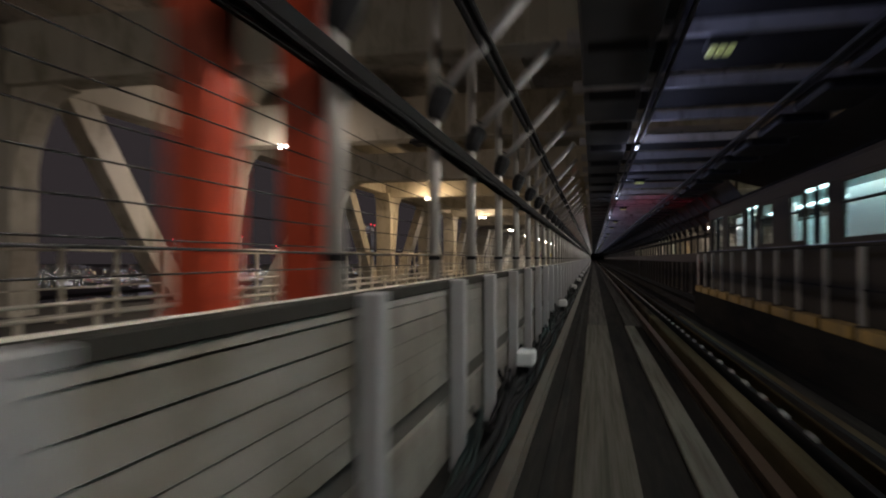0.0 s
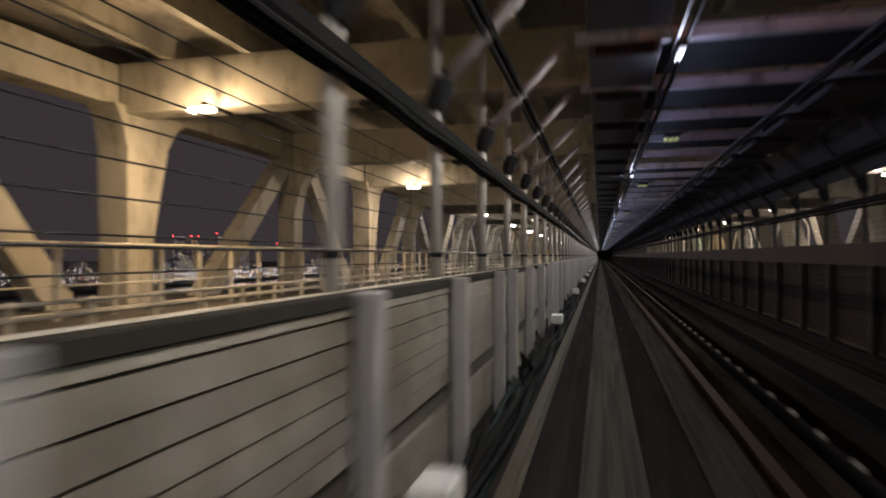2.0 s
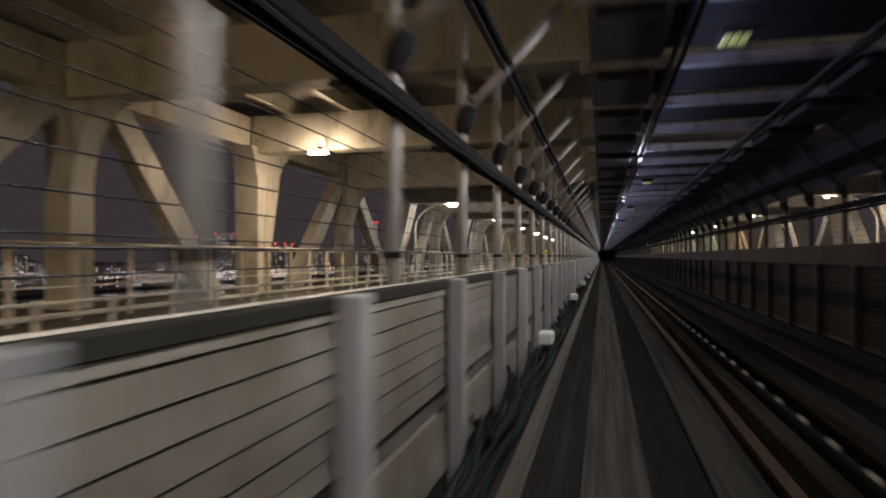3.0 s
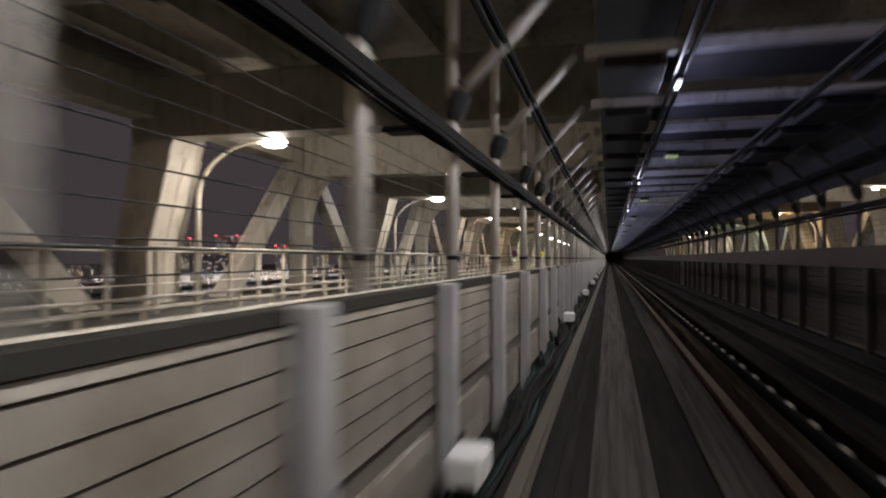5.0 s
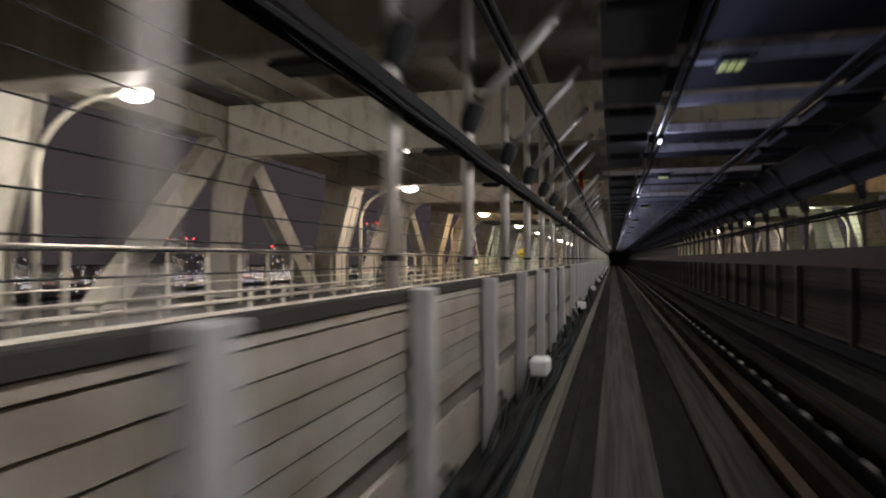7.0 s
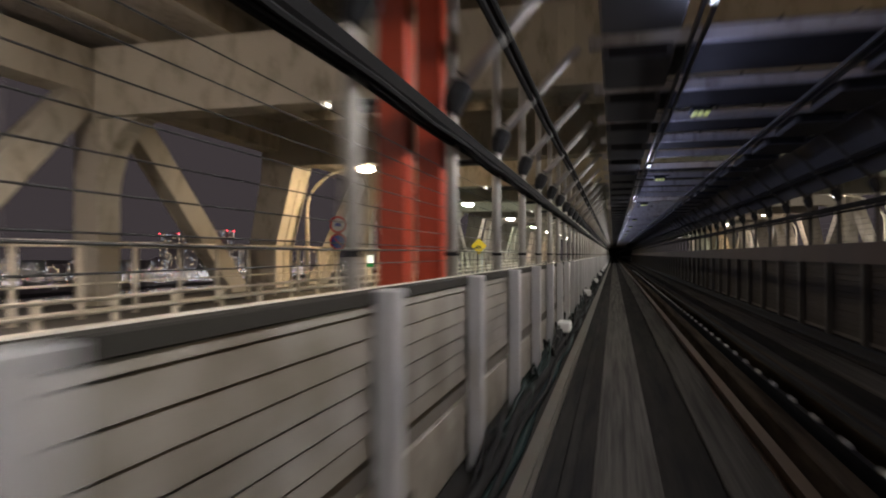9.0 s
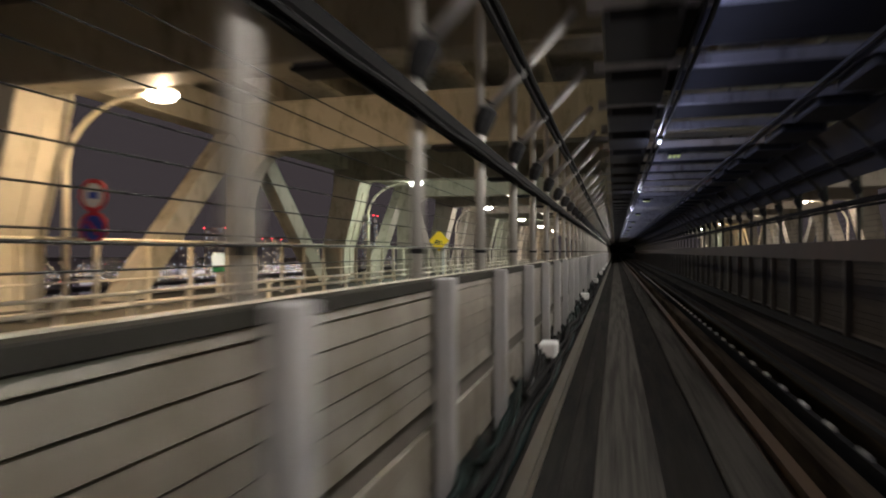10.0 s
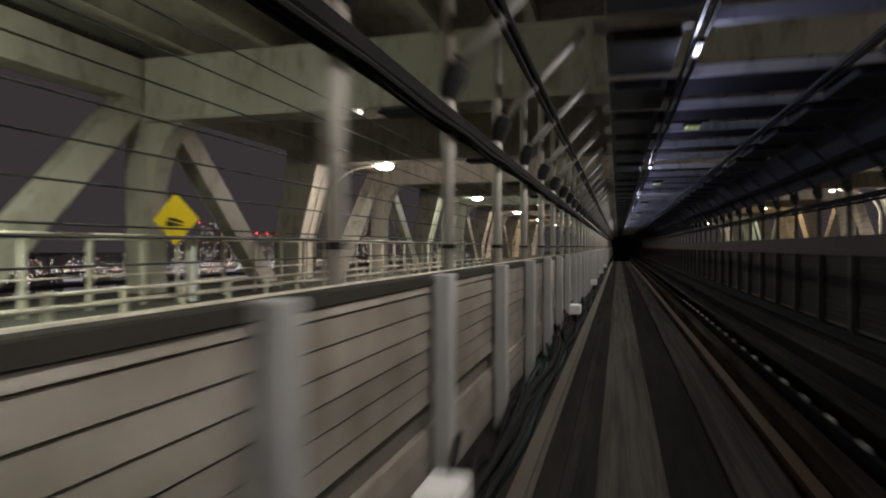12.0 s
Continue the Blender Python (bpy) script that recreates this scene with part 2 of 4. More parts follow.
# barrier posts have an odd bay at the joints; the poles of the cage behind run on more evenly
POSTS = spaced(((-12.05, 0.5, 2.4), (1.85, 33.0, 2.36), (33.75, 42.4, 2.4), (43.0, 71.5, 2.4), (73.7, 81.5, 2.4), (83.7, 101.0, 2.4), (102.1, 120.5, 2.4), (123.3, 174.0, 2.4), (175.1, LAST, 2.4)))
POLES = spaced(((-12.05, 0.5, 2.4), (1.85, 44.5, 2.36), (46.7, 71.0, 2.4), (72.4, 80.0, 2.4), (82.5, 101.0, 2.4), (102.1, 120.5, 2.4), (123.3, LAST, 2.4)))

# ---- ground far below, water, deck ----
bm = B()
box(bm, -4500, 4500, -4500, 4500, -47, -46)
solid("ground", bm, M_LAND, "dark reclaimed land round the bay", "ground", kind="structure")
bm = B()
box(bm, -850, 4000, -4000, 4000, -46, -45.9)
solid("water", bm, M_WATER, "dark rippled bay water at night", "water", kind="structure")


def deck_boxes():
    bm = B()
    box(bm, PANEL_X - 0.1, SIDE(PANEL_X) + 0.1, FIRST - 30, END, -0.5, 0.0)
    solid("track_slab", bm, M_SLAB, "sooty concrete slab under the two guideways", "slab", kind="structure")
    for name, a, b in (("road_west", GUARD_X - 0.3, PANEL_X - 0.5), ("road_east", SIDE(PANEL_X - 0.5), SIDE(GUARD_X - 0.3))):
        bm = B()
        box(bm, a, b, FIRST - 30, END, -0.5, 0.1)
        solid(name, bm, M_ROAD, "worn grey asphalt carriageway on the lower deck", "road", kind="structure")
    for name, a, b in (("pavement_west", -19.6, GUARD_X - 0.3), ("pavement_east", SIDE(GUARD_X - 0.3), SIDE(-19.6))):
        bm = B()
        box(bm, a, b, FIRST - 30, END, -0.5, 0.28, 0.03)
        solid(name, bm, M_KERB, "raised concrete footway along the truss", "pavement", kind="structure")


deck_boxes()

# guideway: running strips, guide rails, for each track
# near strip and bed colours before this point carry a passing train's light
TRAIN_LIT_END = 13.0
for side in (1, -1):
    f = (lambda x: x) if side == 1 else SIDE
    for x0, x1, y0, y1, mat, lab in ((-0.18, 0.39, TRAIN_LIT_END, END, M_STRIP, "worn concrete running strip for rubber tyres"), (0.90, 1.36, TRAIN_LIT_END, END, M_STRIP, "worn concrete running strip for rubber tyres"),
                                     (-0.18, 0.39, FIRST - 30, TRAIN_LIT_END - 0.02, M_STRIP if side < 0 else M_MID, "running strip by the platform end, near one coloured as train-lit"), (0.86, 1.14, FIRST - 30, TRAIN_LIT_END - 0.02, M_STRIP if side < 0 else M_PALE, "narrow running strip by the platform end, near one coloured as train-lit")):
        a, b = sorted((f(x0), f(x1)))
        bm = B()
        box(bm, a, b, y0, y1, 0.0, 0.07, 0.015)
        solid("running_strip", bm, mat, lab, "track", kind="structure")
    for x1, y0, y1, mat, lab in ((1.73, TRAIN_LIT_END, END, M_BED, "brown stained kerb beside the power rail"), (1.74, FIRST - 30, TRAIN_LIT_END - 0.02, M_LITBED, "track bed by the platform end, coloured as lit by a passing train")):
        bm = B()
        box(bm, *sorted((f(1.53), f(x1))), y0, y1, 0.0, 0.38, 0.02)
        solid("track_bed", bm, mat, lab, "track", kind="structure")
    # far track's barrier-side rail takes dark paint in place of the shade there
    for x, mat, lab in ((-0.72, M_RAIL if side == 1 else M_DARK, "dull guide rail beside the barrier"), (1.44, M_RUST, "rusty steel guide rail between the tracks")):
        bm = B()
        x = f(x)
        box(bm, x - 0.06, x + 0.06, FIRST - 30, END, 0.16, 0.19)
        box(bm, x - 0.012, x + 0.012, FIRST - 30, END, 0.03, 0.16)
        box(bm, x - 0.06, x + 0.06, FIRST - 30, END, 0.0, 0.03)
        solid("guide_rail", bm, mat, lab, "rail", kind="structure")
    bm = B()
    x = f(-0.40)
    box(bm, x - 0.06, x + 0.06, FIRST - 30, END, 0.0, 0.05, 0.015)
    solid("cable_trough", bm, M_SLAB, "low concrete cable trough beside the guideway", "trough", kind="structure")


# ---- noise barrier along the track ----
SLAT = 0.135                               # height of one slat


def barrier_bay(detail, skin, post, band=None):
    bay = thing("barrier_bay", "grey slatted noise barrier bay with galvanised post", "barrier", "noise barrier bays")
    zs = [0.844 + SLAT * i for i in range(7)]
    low = [0.11 + SLAT * i for i in range(4)]

    def slat(bm, z):
        # a shallow tray whose lower lip stands out over the slat below
        top = z + (SLAT if z < 1.6 else 0.065)
        prism(bm, [(PANEL_X - 0.035, z + 0.0085), (PANEL_X + 0.023, z + 0.0085), (PANEL_X + 0.026, z + 0.012), (PANEL_X + 0.025, z + 0.018), (PANEL_X + 0.011, top - 0.006), (PANEL_X + 0.006, top), (PANEL_X - 0.035, top)], 0.04, 2.36)

    if detail:
        bm = B()
        slat(bm, 0)
        me = mesh("slat", bm, skin)
        for z in low + zs[:-1]:
            part("slat", me, None, bay).location = (0, 0, z)
        bm = B()
        slat(bm, zs[-1])
        part("top_slat", bm, skin, bay)
    else:
        bm = B()
        back, face, groove = PANEL_X - 0.035, PANEL_X + 0.02, PANEL_X - 0.01
        line = [(back, 0.10)]
        for z in low:
            line += [(groove, z), (face, z + 0.012), (face, z + SLAT)]
        line += [(groove, 0.66), (groove, 0.842)]
        for z in zs:
            line += [(groove, z + 0.001), (face, z + 0.012), (face, z + (SLAT if z < 1.6 else 0.065))]
        line.append((back, 1.72))
        prism(bm, line, 0.04, 2.36)
        part("panel", bm, skin, bay)
    bm = B()
    box(bm, PANEL_X - 0.06, PANEL_X - 0.036, 0.0, 2.4, 0.02, 1.711)
    part("backing", bm, M_BACK, bay, "dark backing sheet")
    bm = B()
    box(bm, PANEL_X - 0.07, PANEL_X + 0.035, 0.0, 2.4, 1.712, 1.79, 0.008)
    part("cap", bm, M_CAP, bay, "black cap rail")
    bm = B()
    box(bm, PANEL_X - 0.082, PANEL_X - 0.074, 0.0, 2.4, 1.74, 1.799)
    part("trim", bm, M_GUARD, bay, "pale trim strip")
    bm = B()
    box(bm, POST_X - 0.07, POST_X + 0.07, -0.075, 0.075, 0.0, 1.80, 0.012)
    part("post", bm, post, bay, "galvanised steel post")
    if band:
        bm = B()
        box(bm, PANEL_X - 0.05, PANEL_X + 0.03, 0.0, 2.4, 1.79, 2.27, 0.008)
        part("upper_panel", bm, band, bay, "brown upper panel darkened for the shade on the far side")
    return bay


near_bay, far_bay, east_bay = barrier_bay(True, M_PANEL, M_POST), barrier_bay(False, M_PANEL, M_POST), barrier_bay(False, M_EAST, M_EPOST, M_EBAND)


def cage_pole(steel):
    """Pole behind the barrier with its clamp and the slanting strut that carries the cage roof."""
    p = thing("cage_pole", "galvanised cage pole with slanting strut and dark clamp", "pole", "cage poles")
    bm = B()
    tube(bm, [(POLE_X, 0, 0.1), (POLE_X, 0, 5.2)], 0.06, 12)
    part("pole", bm, steel, p, smooth=True)
    bm = B()
    tube(bm, [(POLE_X + 0.06, 0, 3.58), (-0.42, 0, 4.66)], 0.055, 10)
    part("strut", bm, M_STRUT if steel == M_POLE else steel, p, smooth=True)
    bm = B()
    tube(bm, [(POLE_X + 0.01, 0, 3.34), (POLE_X + 0.02, 0, 3.42), (POLE_X + 0.05, 0, 3.52), (POLE_X + 0.09, 0, 3.62), (POLE_X + 0.13, 0, 3.70)], [0.075, 0.105, 0.125, 0.115, 0.08], 8)
    part("clamp", bm, M_DARK, p, "dark bolted clamp")
    bm = B()
    tube(bm, [(POLE_X, 0, 1.985), (POLE_X, 0, 2.025)], 0.072, 12)
    part("collar", bm, M_DARK, p, "dark collar")
    return p


def cage_beam():
    b = thing("cage_beam", "grey channel beam across the cage roof", "beam", "cage roof beams")
    bm = B()
    box(bm, -0.3, SIDE(-0.3), -0.035, 0.035, 4.618, 4.77)
    part("web", bm, M_BEAM, b)
    bm = B()
    box(bm, -0.3, SIDE(-0.3), -0.055, 0.055, 4.60, 4.618)
    part("flange", bm, M_BEAM, b)
    return b


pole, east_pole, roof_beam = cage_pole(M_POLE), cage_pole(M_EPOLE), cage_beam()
MIRROR = Matrix.Translation((2 * CX, 0, 0)) @ Matrix.Rotation(math.pi, 4, "Z")
for i, y in enumerate(POSTS):
    bay = (POSTS[i + 1] - y if i + 1 < len(POSTS) else 2.4) / 2.4
    back = (y - POSTS[i - 1]) / 2.4 if i else 1.0
    if i:
        copy_thing(near_bay if -6 < y < 186 else far_bay, Matrix.Translation((0, y, 0)) @ Matrix.Diagonal((1, bay, 1, 1)))
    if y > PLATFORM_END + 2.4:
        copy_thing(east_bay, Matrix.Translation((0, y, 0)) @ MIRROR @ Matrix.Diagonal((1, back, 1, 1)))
for y in POLES:
    m = Matrix.Translation((0, y, 0))
    copy_thing(pole, m)
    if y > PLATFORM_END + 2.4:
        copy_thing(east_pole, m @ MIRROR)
    copy_thing(roof_beam, m)
for k, o in enumerate((near_bay, far_bay, pole, roof_beam)):
    o.location = (0, POSTS[0] - 2.4 * (k % 2 + 1), 0)
east_pole.matrix_basis = east_bay.matrix_basis = Matrix.Translation((0, POSTS[-1] + 2.4, 0)) @ MIRROR


# ---- long runs on the cage ----
def run(name, x0, x1, z0, z1, mat, label, category, bevel=0.0):
    bm = B()
    box(bm, x0, x1, FIRST - 30, END, z0, z1, bevel)
    return solid(name, bm, mat, label, category, kind="structure")


for side in (1, -1):
    f = (lambda a, b: (a, b)) if side == 1 else (lambda a, b: (SIDE(b), SIDE(a)))
    run("cable_duct", *f(POLE_X + 0.0, POLE_X + 0.10), 3.09, 3.22, M_DUCTB, "black cable duct clamped to the cage poles", "duct", 0.02)
    bm = B()
    for j, (dx, r) in enumerate(((0.03, 0.03), (0.10, 0.024), (0.15, 0.02))):
        x = f(POLE_X + dx, POLE_X + dx)[0]
        tube(bm, [(x, FIRST + 0.6 * k, 3.055 - 0.012 * j - 0.012 * (1 + math.sin(k * (1.31 + 0.17 * j) + j))) for k in range(int((LAST - FIRST) / 0.6))], r, 6)
    solid("sagging_cable", bm, M_CABLE, "sagging black cables under the cable duct", "cable", kind="structure")
    bm = B()
    for dx, dz in ((0, 0), (0.07, 0.04), (0.02, 0.09)):
        x = f(-1.02 + dx, -1.02 + dx)[0]
        tube(bm, [(x, FIRST - 30 + 4 * k, 4.02 + dz + 0.02 * math.sin(k * 1.7)) for k in range(int((LAST - FIRST + 30) / 4))], 0.035, 8)
    solid("cable_bundle", bm, M_CABLE, "bundle of black cables along the struts", "cable", kind="structure")
    bm = B()
    x = f(POLE_X + 0.075, POLE_X + 0.075)[0]
    tube(bm, [(x, FIRST + 2.4 * k, 2.035 - 0.012 * (k % 2)) for k in range(int((LAST - FIRST) / 2.4))], 0.0065, 6)
    solid("cage_rail", bm, M_WIRE, "thin dark rail strapped along the cage poles", "rail", kind="structure")
    run("lamp_tray", *f(0.86, 0.90), 4.50, 4.56, M_TRAY, "dark steel lamp tray under the cage roof", "tray")
    run("lamp_tray", *f(0.98, 1.02), 4.50, 4.56, M_TRAY, "dark steel lamp tray under the cage roof", "tray")
    for k in range(8):
        bm = B()
        z = 1.94 + 0.127 * k
        x = f(POLE_X - 0.08, POLE_X - 0.08)[0]
        tube(bm, [(x, FIRST - 30, z), (x, END, z)], 0.0042, 5)
        solid("fence_wire", bm, M_WIRE, "thin dark fence wire strung between poles", "wire", "fence wires")

# dark hanging boxes under the roof beams, one to a bay
rbox = thing("roof_box", "dark equipment box hung under the cage roof beams", "box", "roof boxes")
bm = B()
box(bm, -0.14, 0.72, -0.15, 1.35, 4.42, 4.595, 0.03)
part("case", bm, M_DUCT, rbox)
bm = B()
box(bm, -0.05, 0.63, -0.158, -0.15, 4.44, 4.57)
part("end_plate", bm, M_DARK, rbox)
for k, y in enumerate(POLES):
    if k:
        copy_thing(rbox, Matrix.Translation((0, y, 0)))
    copy_thing(rbox, Matrix.Translation((2 * CX - 0.58, y, 0)))
rbox.location = (0, POLES[0], 0)

# sloping dark sheet on the far side of the cage, and sheets that half cover the roof
bm = B()
prism(bm, [(5.42, 3.74), (5.44, 3.76), (4.62, 4.80), (4.60, 4.78)], PLATFORM_END, END)
solid("cage_side_sheet", bm, M_DUCT, "sloping sooty sheet along the cage side", "sheet", kind="structure")
bm = B()
prism(bm, [(6.40, 4.26), (6.42, 4.28), (4.62, 4.80), (4.60, 4.78)], FIRST - 30, PLATFORM_END - 0.02)
solid("cage_side_sheet", bm, M_DUCT, "flat sooty sheet over the far track", "sheet", kind="structure")
# sheets added over the beams to darken the bays under the deck
sheet = thing("roof_sheet", "dark sheet added over the cage roof beams to dim the soffit", "sheet", "roof sheets")
bm = B()
box(bm, 0.0, 4.6, 0.2, 2.35, 4.772, 4.786)
part("sheet", bm, M_SHEET, sheet)
bm = B()
for k in range(6):
    box(bm, 0.3 + 0.8 * k, 0.34 + 0.8 * k, 0.2, 1.9, 4.787, 4.822)
tagged(part("rib", bm, M_DUCT, sheet), kind="stuff")
for k, y in enumerate(POLES):
    if k and k % 5 != 3:
        copy_thing(sheet, Matrix.Translation((0, y - 0.25, 0)))
sheet.location = (0, POLES[0] - 0.25, 0)

# loose black cables lying along the foot of the barrier
for j, (x, z, r) in enumerate(((-1.04, 0.10, 0.06), (-0.94, 0.07, 0.05), (-1.02, 0.22, 0.045), (-0.92, 0.17, 0.03))):
    bm = B()
    pts = [(x + 0.03 * math.sin(k * 1.3 + j), FIRST - 20 + 0.8 * k, z + 0.035 * math.sin(k * 0.9 + 2.1 * j)) for k in range(int((LAST - FIRST + 10) / 0.8))]
    tube(bm, pts, r, 7)
    solid("floor_cable", bm, (M_CABLE, M_TEAL, M_CABLE, M_CABLE)[j], "loose dark cable along the barrier foot", "cable", "floor cables", smooth=True)

# slack cables looped from post to post at the foot of the barrier
def slack_cable(seed):
    r = random.Random(seed)
    bm = B()
    for j in range(3):
        top, sag, x = r.uniform(0.3, 0.62), r.uniform(0.08, 0.2), -1.13 + 0.05 * j
        pts = [(x + r.uniform(-0.015, 0.03), 2.4 * k / 9, sag + (top - sag) * (2 * k / 9 - 1) ** 2) for k in range(10)]
        tube(bm, pts, r.uniform(0.018, 0.035), 7)
    return mesh("slack_cable", bm, (M_CABLE, M_TEAL)[seed % 2], True)


SLACK = [slack_cable(k) for k in range(5)]
for k, y in enumerate(POSTS):
    if y < 200:
        tagged(new("slack_cable", SLACK[(k * 7) % 5]), "slack dark cables looped along the barrier foot", "cable", "slack cables").location = (0, y, 0)

# power rail with its white insulators
for side in (1, -1):
    f = (lambda x: x) if side == 1 else SIDE
    x = f(1.80)
    bm = B()
    box(bm, x - 0.03, x + 0.03, FIRST - 30, END, 0.40, 0.47)
    box(bm, x - 0.05, x + 0.05, FIRST - 30, END, 0.0, 0.1)
    solid("power_rail", bm, M_DARK, "dark power rail on brackets between the tracks", "rail", kind="structure")
bm = B()
box(bm, 1.775, 1.825, -0.06, 0.06, 0.472, 0.51, 0.01)
cover = mesh("insulator", bm, M_WHITE)
for k in range(250):
    tagged(new("insulator", cover), "small white insulator on the power rail", "insulator", "power rail insulators").location = (0, 0.8 * k, 0)

# ---- lamps over the track ----
M_TUBE = glow("tube_light", (0.85, 0.92, 1.0), 0.7)
M_LENSY = glow("yellow_green_lens", (0.72, 0.80, 0.32), 0.16)


def tube_lamp(y):
    t = thing("tube_lamp", "small lit fluorescent lamp hung from the roof tray", "lamp", "track lamps", (0.94, y, 4.44))
    bm = B()
    box(bm, -0.06, 0.06, -0.26, 0.26, 0.0, 0.06, 0.01)
    part("housing", bm, M_DARK, t)
    bm = B()
    box(bm, -0.04, 0.04, -0.22, 0.22, -0.03, -0.002, 0.008)
    part("diffuser", bm, M_TUBE, t, "lit white diffuser")
    lamp("track_light", "POINT", TUBE_POWER, (0.74, 0.76, 1.0), Matrix.Translation((0.94, y, 4.26)), 0.06)
    # added fill: an unbroken strip light on the barrier, with no such fixture
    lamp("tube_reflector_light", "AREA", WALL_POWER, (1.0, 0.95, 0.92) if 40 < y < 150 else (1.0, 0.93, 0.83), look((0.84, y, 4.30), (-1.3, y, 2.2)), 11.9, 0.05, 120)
    # added fill that brightens the roof beams, not part of the tube lamp
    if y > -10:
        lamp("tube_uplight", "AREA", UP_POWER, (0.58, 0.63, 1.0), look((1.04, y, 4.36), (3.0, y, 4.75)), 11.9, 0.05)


def bulkhead_lamp(y):
    t = thing("bulkhead_lamp", "square bulkhead lamp with yellow-green lens under the roof", "lamp", "bulkhead lamps", (1.46, y, 4.44))
    bm = B()
    box(bm, -0.17, 0.17, -0.2, 0.2, 0.02, 0.12, 0.02)
    box(bm, -0.6, 0.3, -0.025, 0.025, 0.12, 0.15)
    part("housing", bm, M_DARK, t)
    for k in range(3):
        bm = B()
        box(bm, -0.14 + 0.1 * k, -0.06 + 0.1 * k, -0.17, 0.17, -0.02, 0.018, 0.01)
        part("lens_bar", bm, M_LENSY, t, "dim yellow-green lens bar")
    lamp("bulkhead_light", "AREA", 20.0, (1.0, 0.93, 0.84), Matrix.Translation((1.46, y, 4.40)), 0.3)


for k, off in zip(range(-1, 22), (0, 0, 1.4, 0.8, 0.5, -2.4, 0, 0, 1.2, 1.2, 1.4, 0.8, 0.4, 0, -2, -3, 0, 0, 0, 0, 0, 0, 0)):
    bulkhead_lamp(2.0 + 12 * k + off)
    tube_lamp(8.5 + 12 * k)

# ---- truss, upper deck ----
def column(y, side, first):
    """Box column; near the tower it flares along the bridge, farther on it leans out toward the road."""
    f = (lambda x: x) if side == 1 else SIDE
    s = 1 if side == 1 else -1
    c = thing("truss_column", "cream painted steel box column leaning out under the top chord", "column", "truss columns", (f(TRUSS_X), y, 0))
    if first:
        levels = ((-6, -0.35, 0.8, -0.7, 0.6), (2.4, -0.35, 0.8, -0.7, 0.6), (5.9, -0.35, 0.85, -0.8, 1.35), (6.7, -0.35, 0.85, -0.95, 1.85), (7.29, -0.35, 0.85, -1.3, 2.6))
    else:
        levels = ((-6, -1.3, 0.15, -0.75, 1.15), (2.3, -1.3, 0.15, -0.75, 1.15), (5.9, -0.6, 1.1, -0.75, 1.15), (6.5, -0.55, 1.3, -0.75, 1.15), (8.7, -0.55, 1.3, -0.75, 1.15))
    bm = B()
    rings = [[bm.verts.new((s * x, q, z)) for x, q in ((x0, y0), (x1, y0), (x1, y1), (x0, y1))] for z, x0, x1, y0, y1 in levels]
    for p, q in zip(rings, rings[1:]):
        for k in range(4):
            bm.faces.new((p[k], p[(k + 1) % 4], q[(k + 1) % 4], q[k]))
    bm.faces.new(rings[-1])
    bm.faces.new(rings[0][::-1])
    part("shaft", bm, M_STEEL, c)
    for dy in (0, 1, 2):
        bm = B()
        lo, hi = levels[1], levels[2]
        at = lambda l: l[3] + 0.03 + (l[4] - l[3] - 0.06) * dy / 2
        beam(bm, (s * (lo[2] + 0.03), at(lo), 0.3), (s * (lo[2] + 0.03), at(lo), lo[0]), 0.05, 0.05, (0, 1, 0))
        part("flange_edge", bm, M_STEEL, c)
        bm = B()
        beam(bm, (s * (lo[2] + 0.03), at(lo), lo[0]), (s * (hi[2] + 0.03), at(hi), hi[0]), 0.05, 0.05, (0, 1, 0))
        part("flange_edge", bm, M_STEEL, c)
    return c


def middle_post(y, side, first):
    """Post that runs up past the chord; the plates of its node are broader near the tower."""
    f = (lambda x: x) if side == 1 else SIDE
    c = thing("truss_post", "cream painted steel truss post below a gusset", "column", "truss posts", (f(TRUSS_X), y, 0))
    bm = B()
    box(bm, -0.5, 0.5, -0.5, 0.5, -6, CHORD[1] - 0.05, 0.02)
    part("shaft", bm, M_STEEL, c)
    wide, foot = (2.1, 5.3) if first else (1.5, 6.0)
    curve = [(0.52 + (wide - 0.52) * (1 - math.cos(a)), foot + (CHORD[0] - foot) * math.sin(a)) for a in [k / 6 * math.pi / 2 for k in range(7)]]
    outline = [(-p, z) for p, z in curve[::-1]] + curve
    bm = B()
    a = [bm.verts.new((-0.46, p, z)) for p, z in outline]
    b = [bm.verts.new((0.47, p, z)) for p, z in outline]
    bm.faces.new(a)
    bm.faces.new(b[::-1])
    n = len(outline)
    for k in range(n):
        bm.faces.new((a[k], b[k], b[(k + 1) % n], a[(k + 1) % n]))
    part("gusset", bm, M_STEEL, c)
    for z in (CHORD[0] - 0.25, CHORD[1] - 0.35):
        bm = B()
        box(bm, -0.53, 0.53, -0.53, 0.53, z, z + 0.07, 0.01)
        part("splice_band", bm, M_STEEL, c)
    return c


def diagonal(y0, y1, side, top=7.6):
    """Slanting box member with flange edges standing proud."""
    f = (lambda x: x) if side == 1 else SIDE
    d = thing("truss_diagonal", "cream painted slanting steel truss member", "truss member", "truss diagonals", (f(TRUSS_X), (y0 + y1) / 2, 0))
    h = (y1 - y0) / 2
    bm = B()
    beam(bm, (0, -h, -4.0), (0, h, top), 0.62, 0.92)
    part("web_box", bm, M_STEEL, d)
    for x in (-0.33, 0.33):
        bm = B()
        beam(bm, (x, -h, -4.0), (x, h, top), 0.036, 1.0)
        part("flange", bm, M_STEEL, d)
    return d


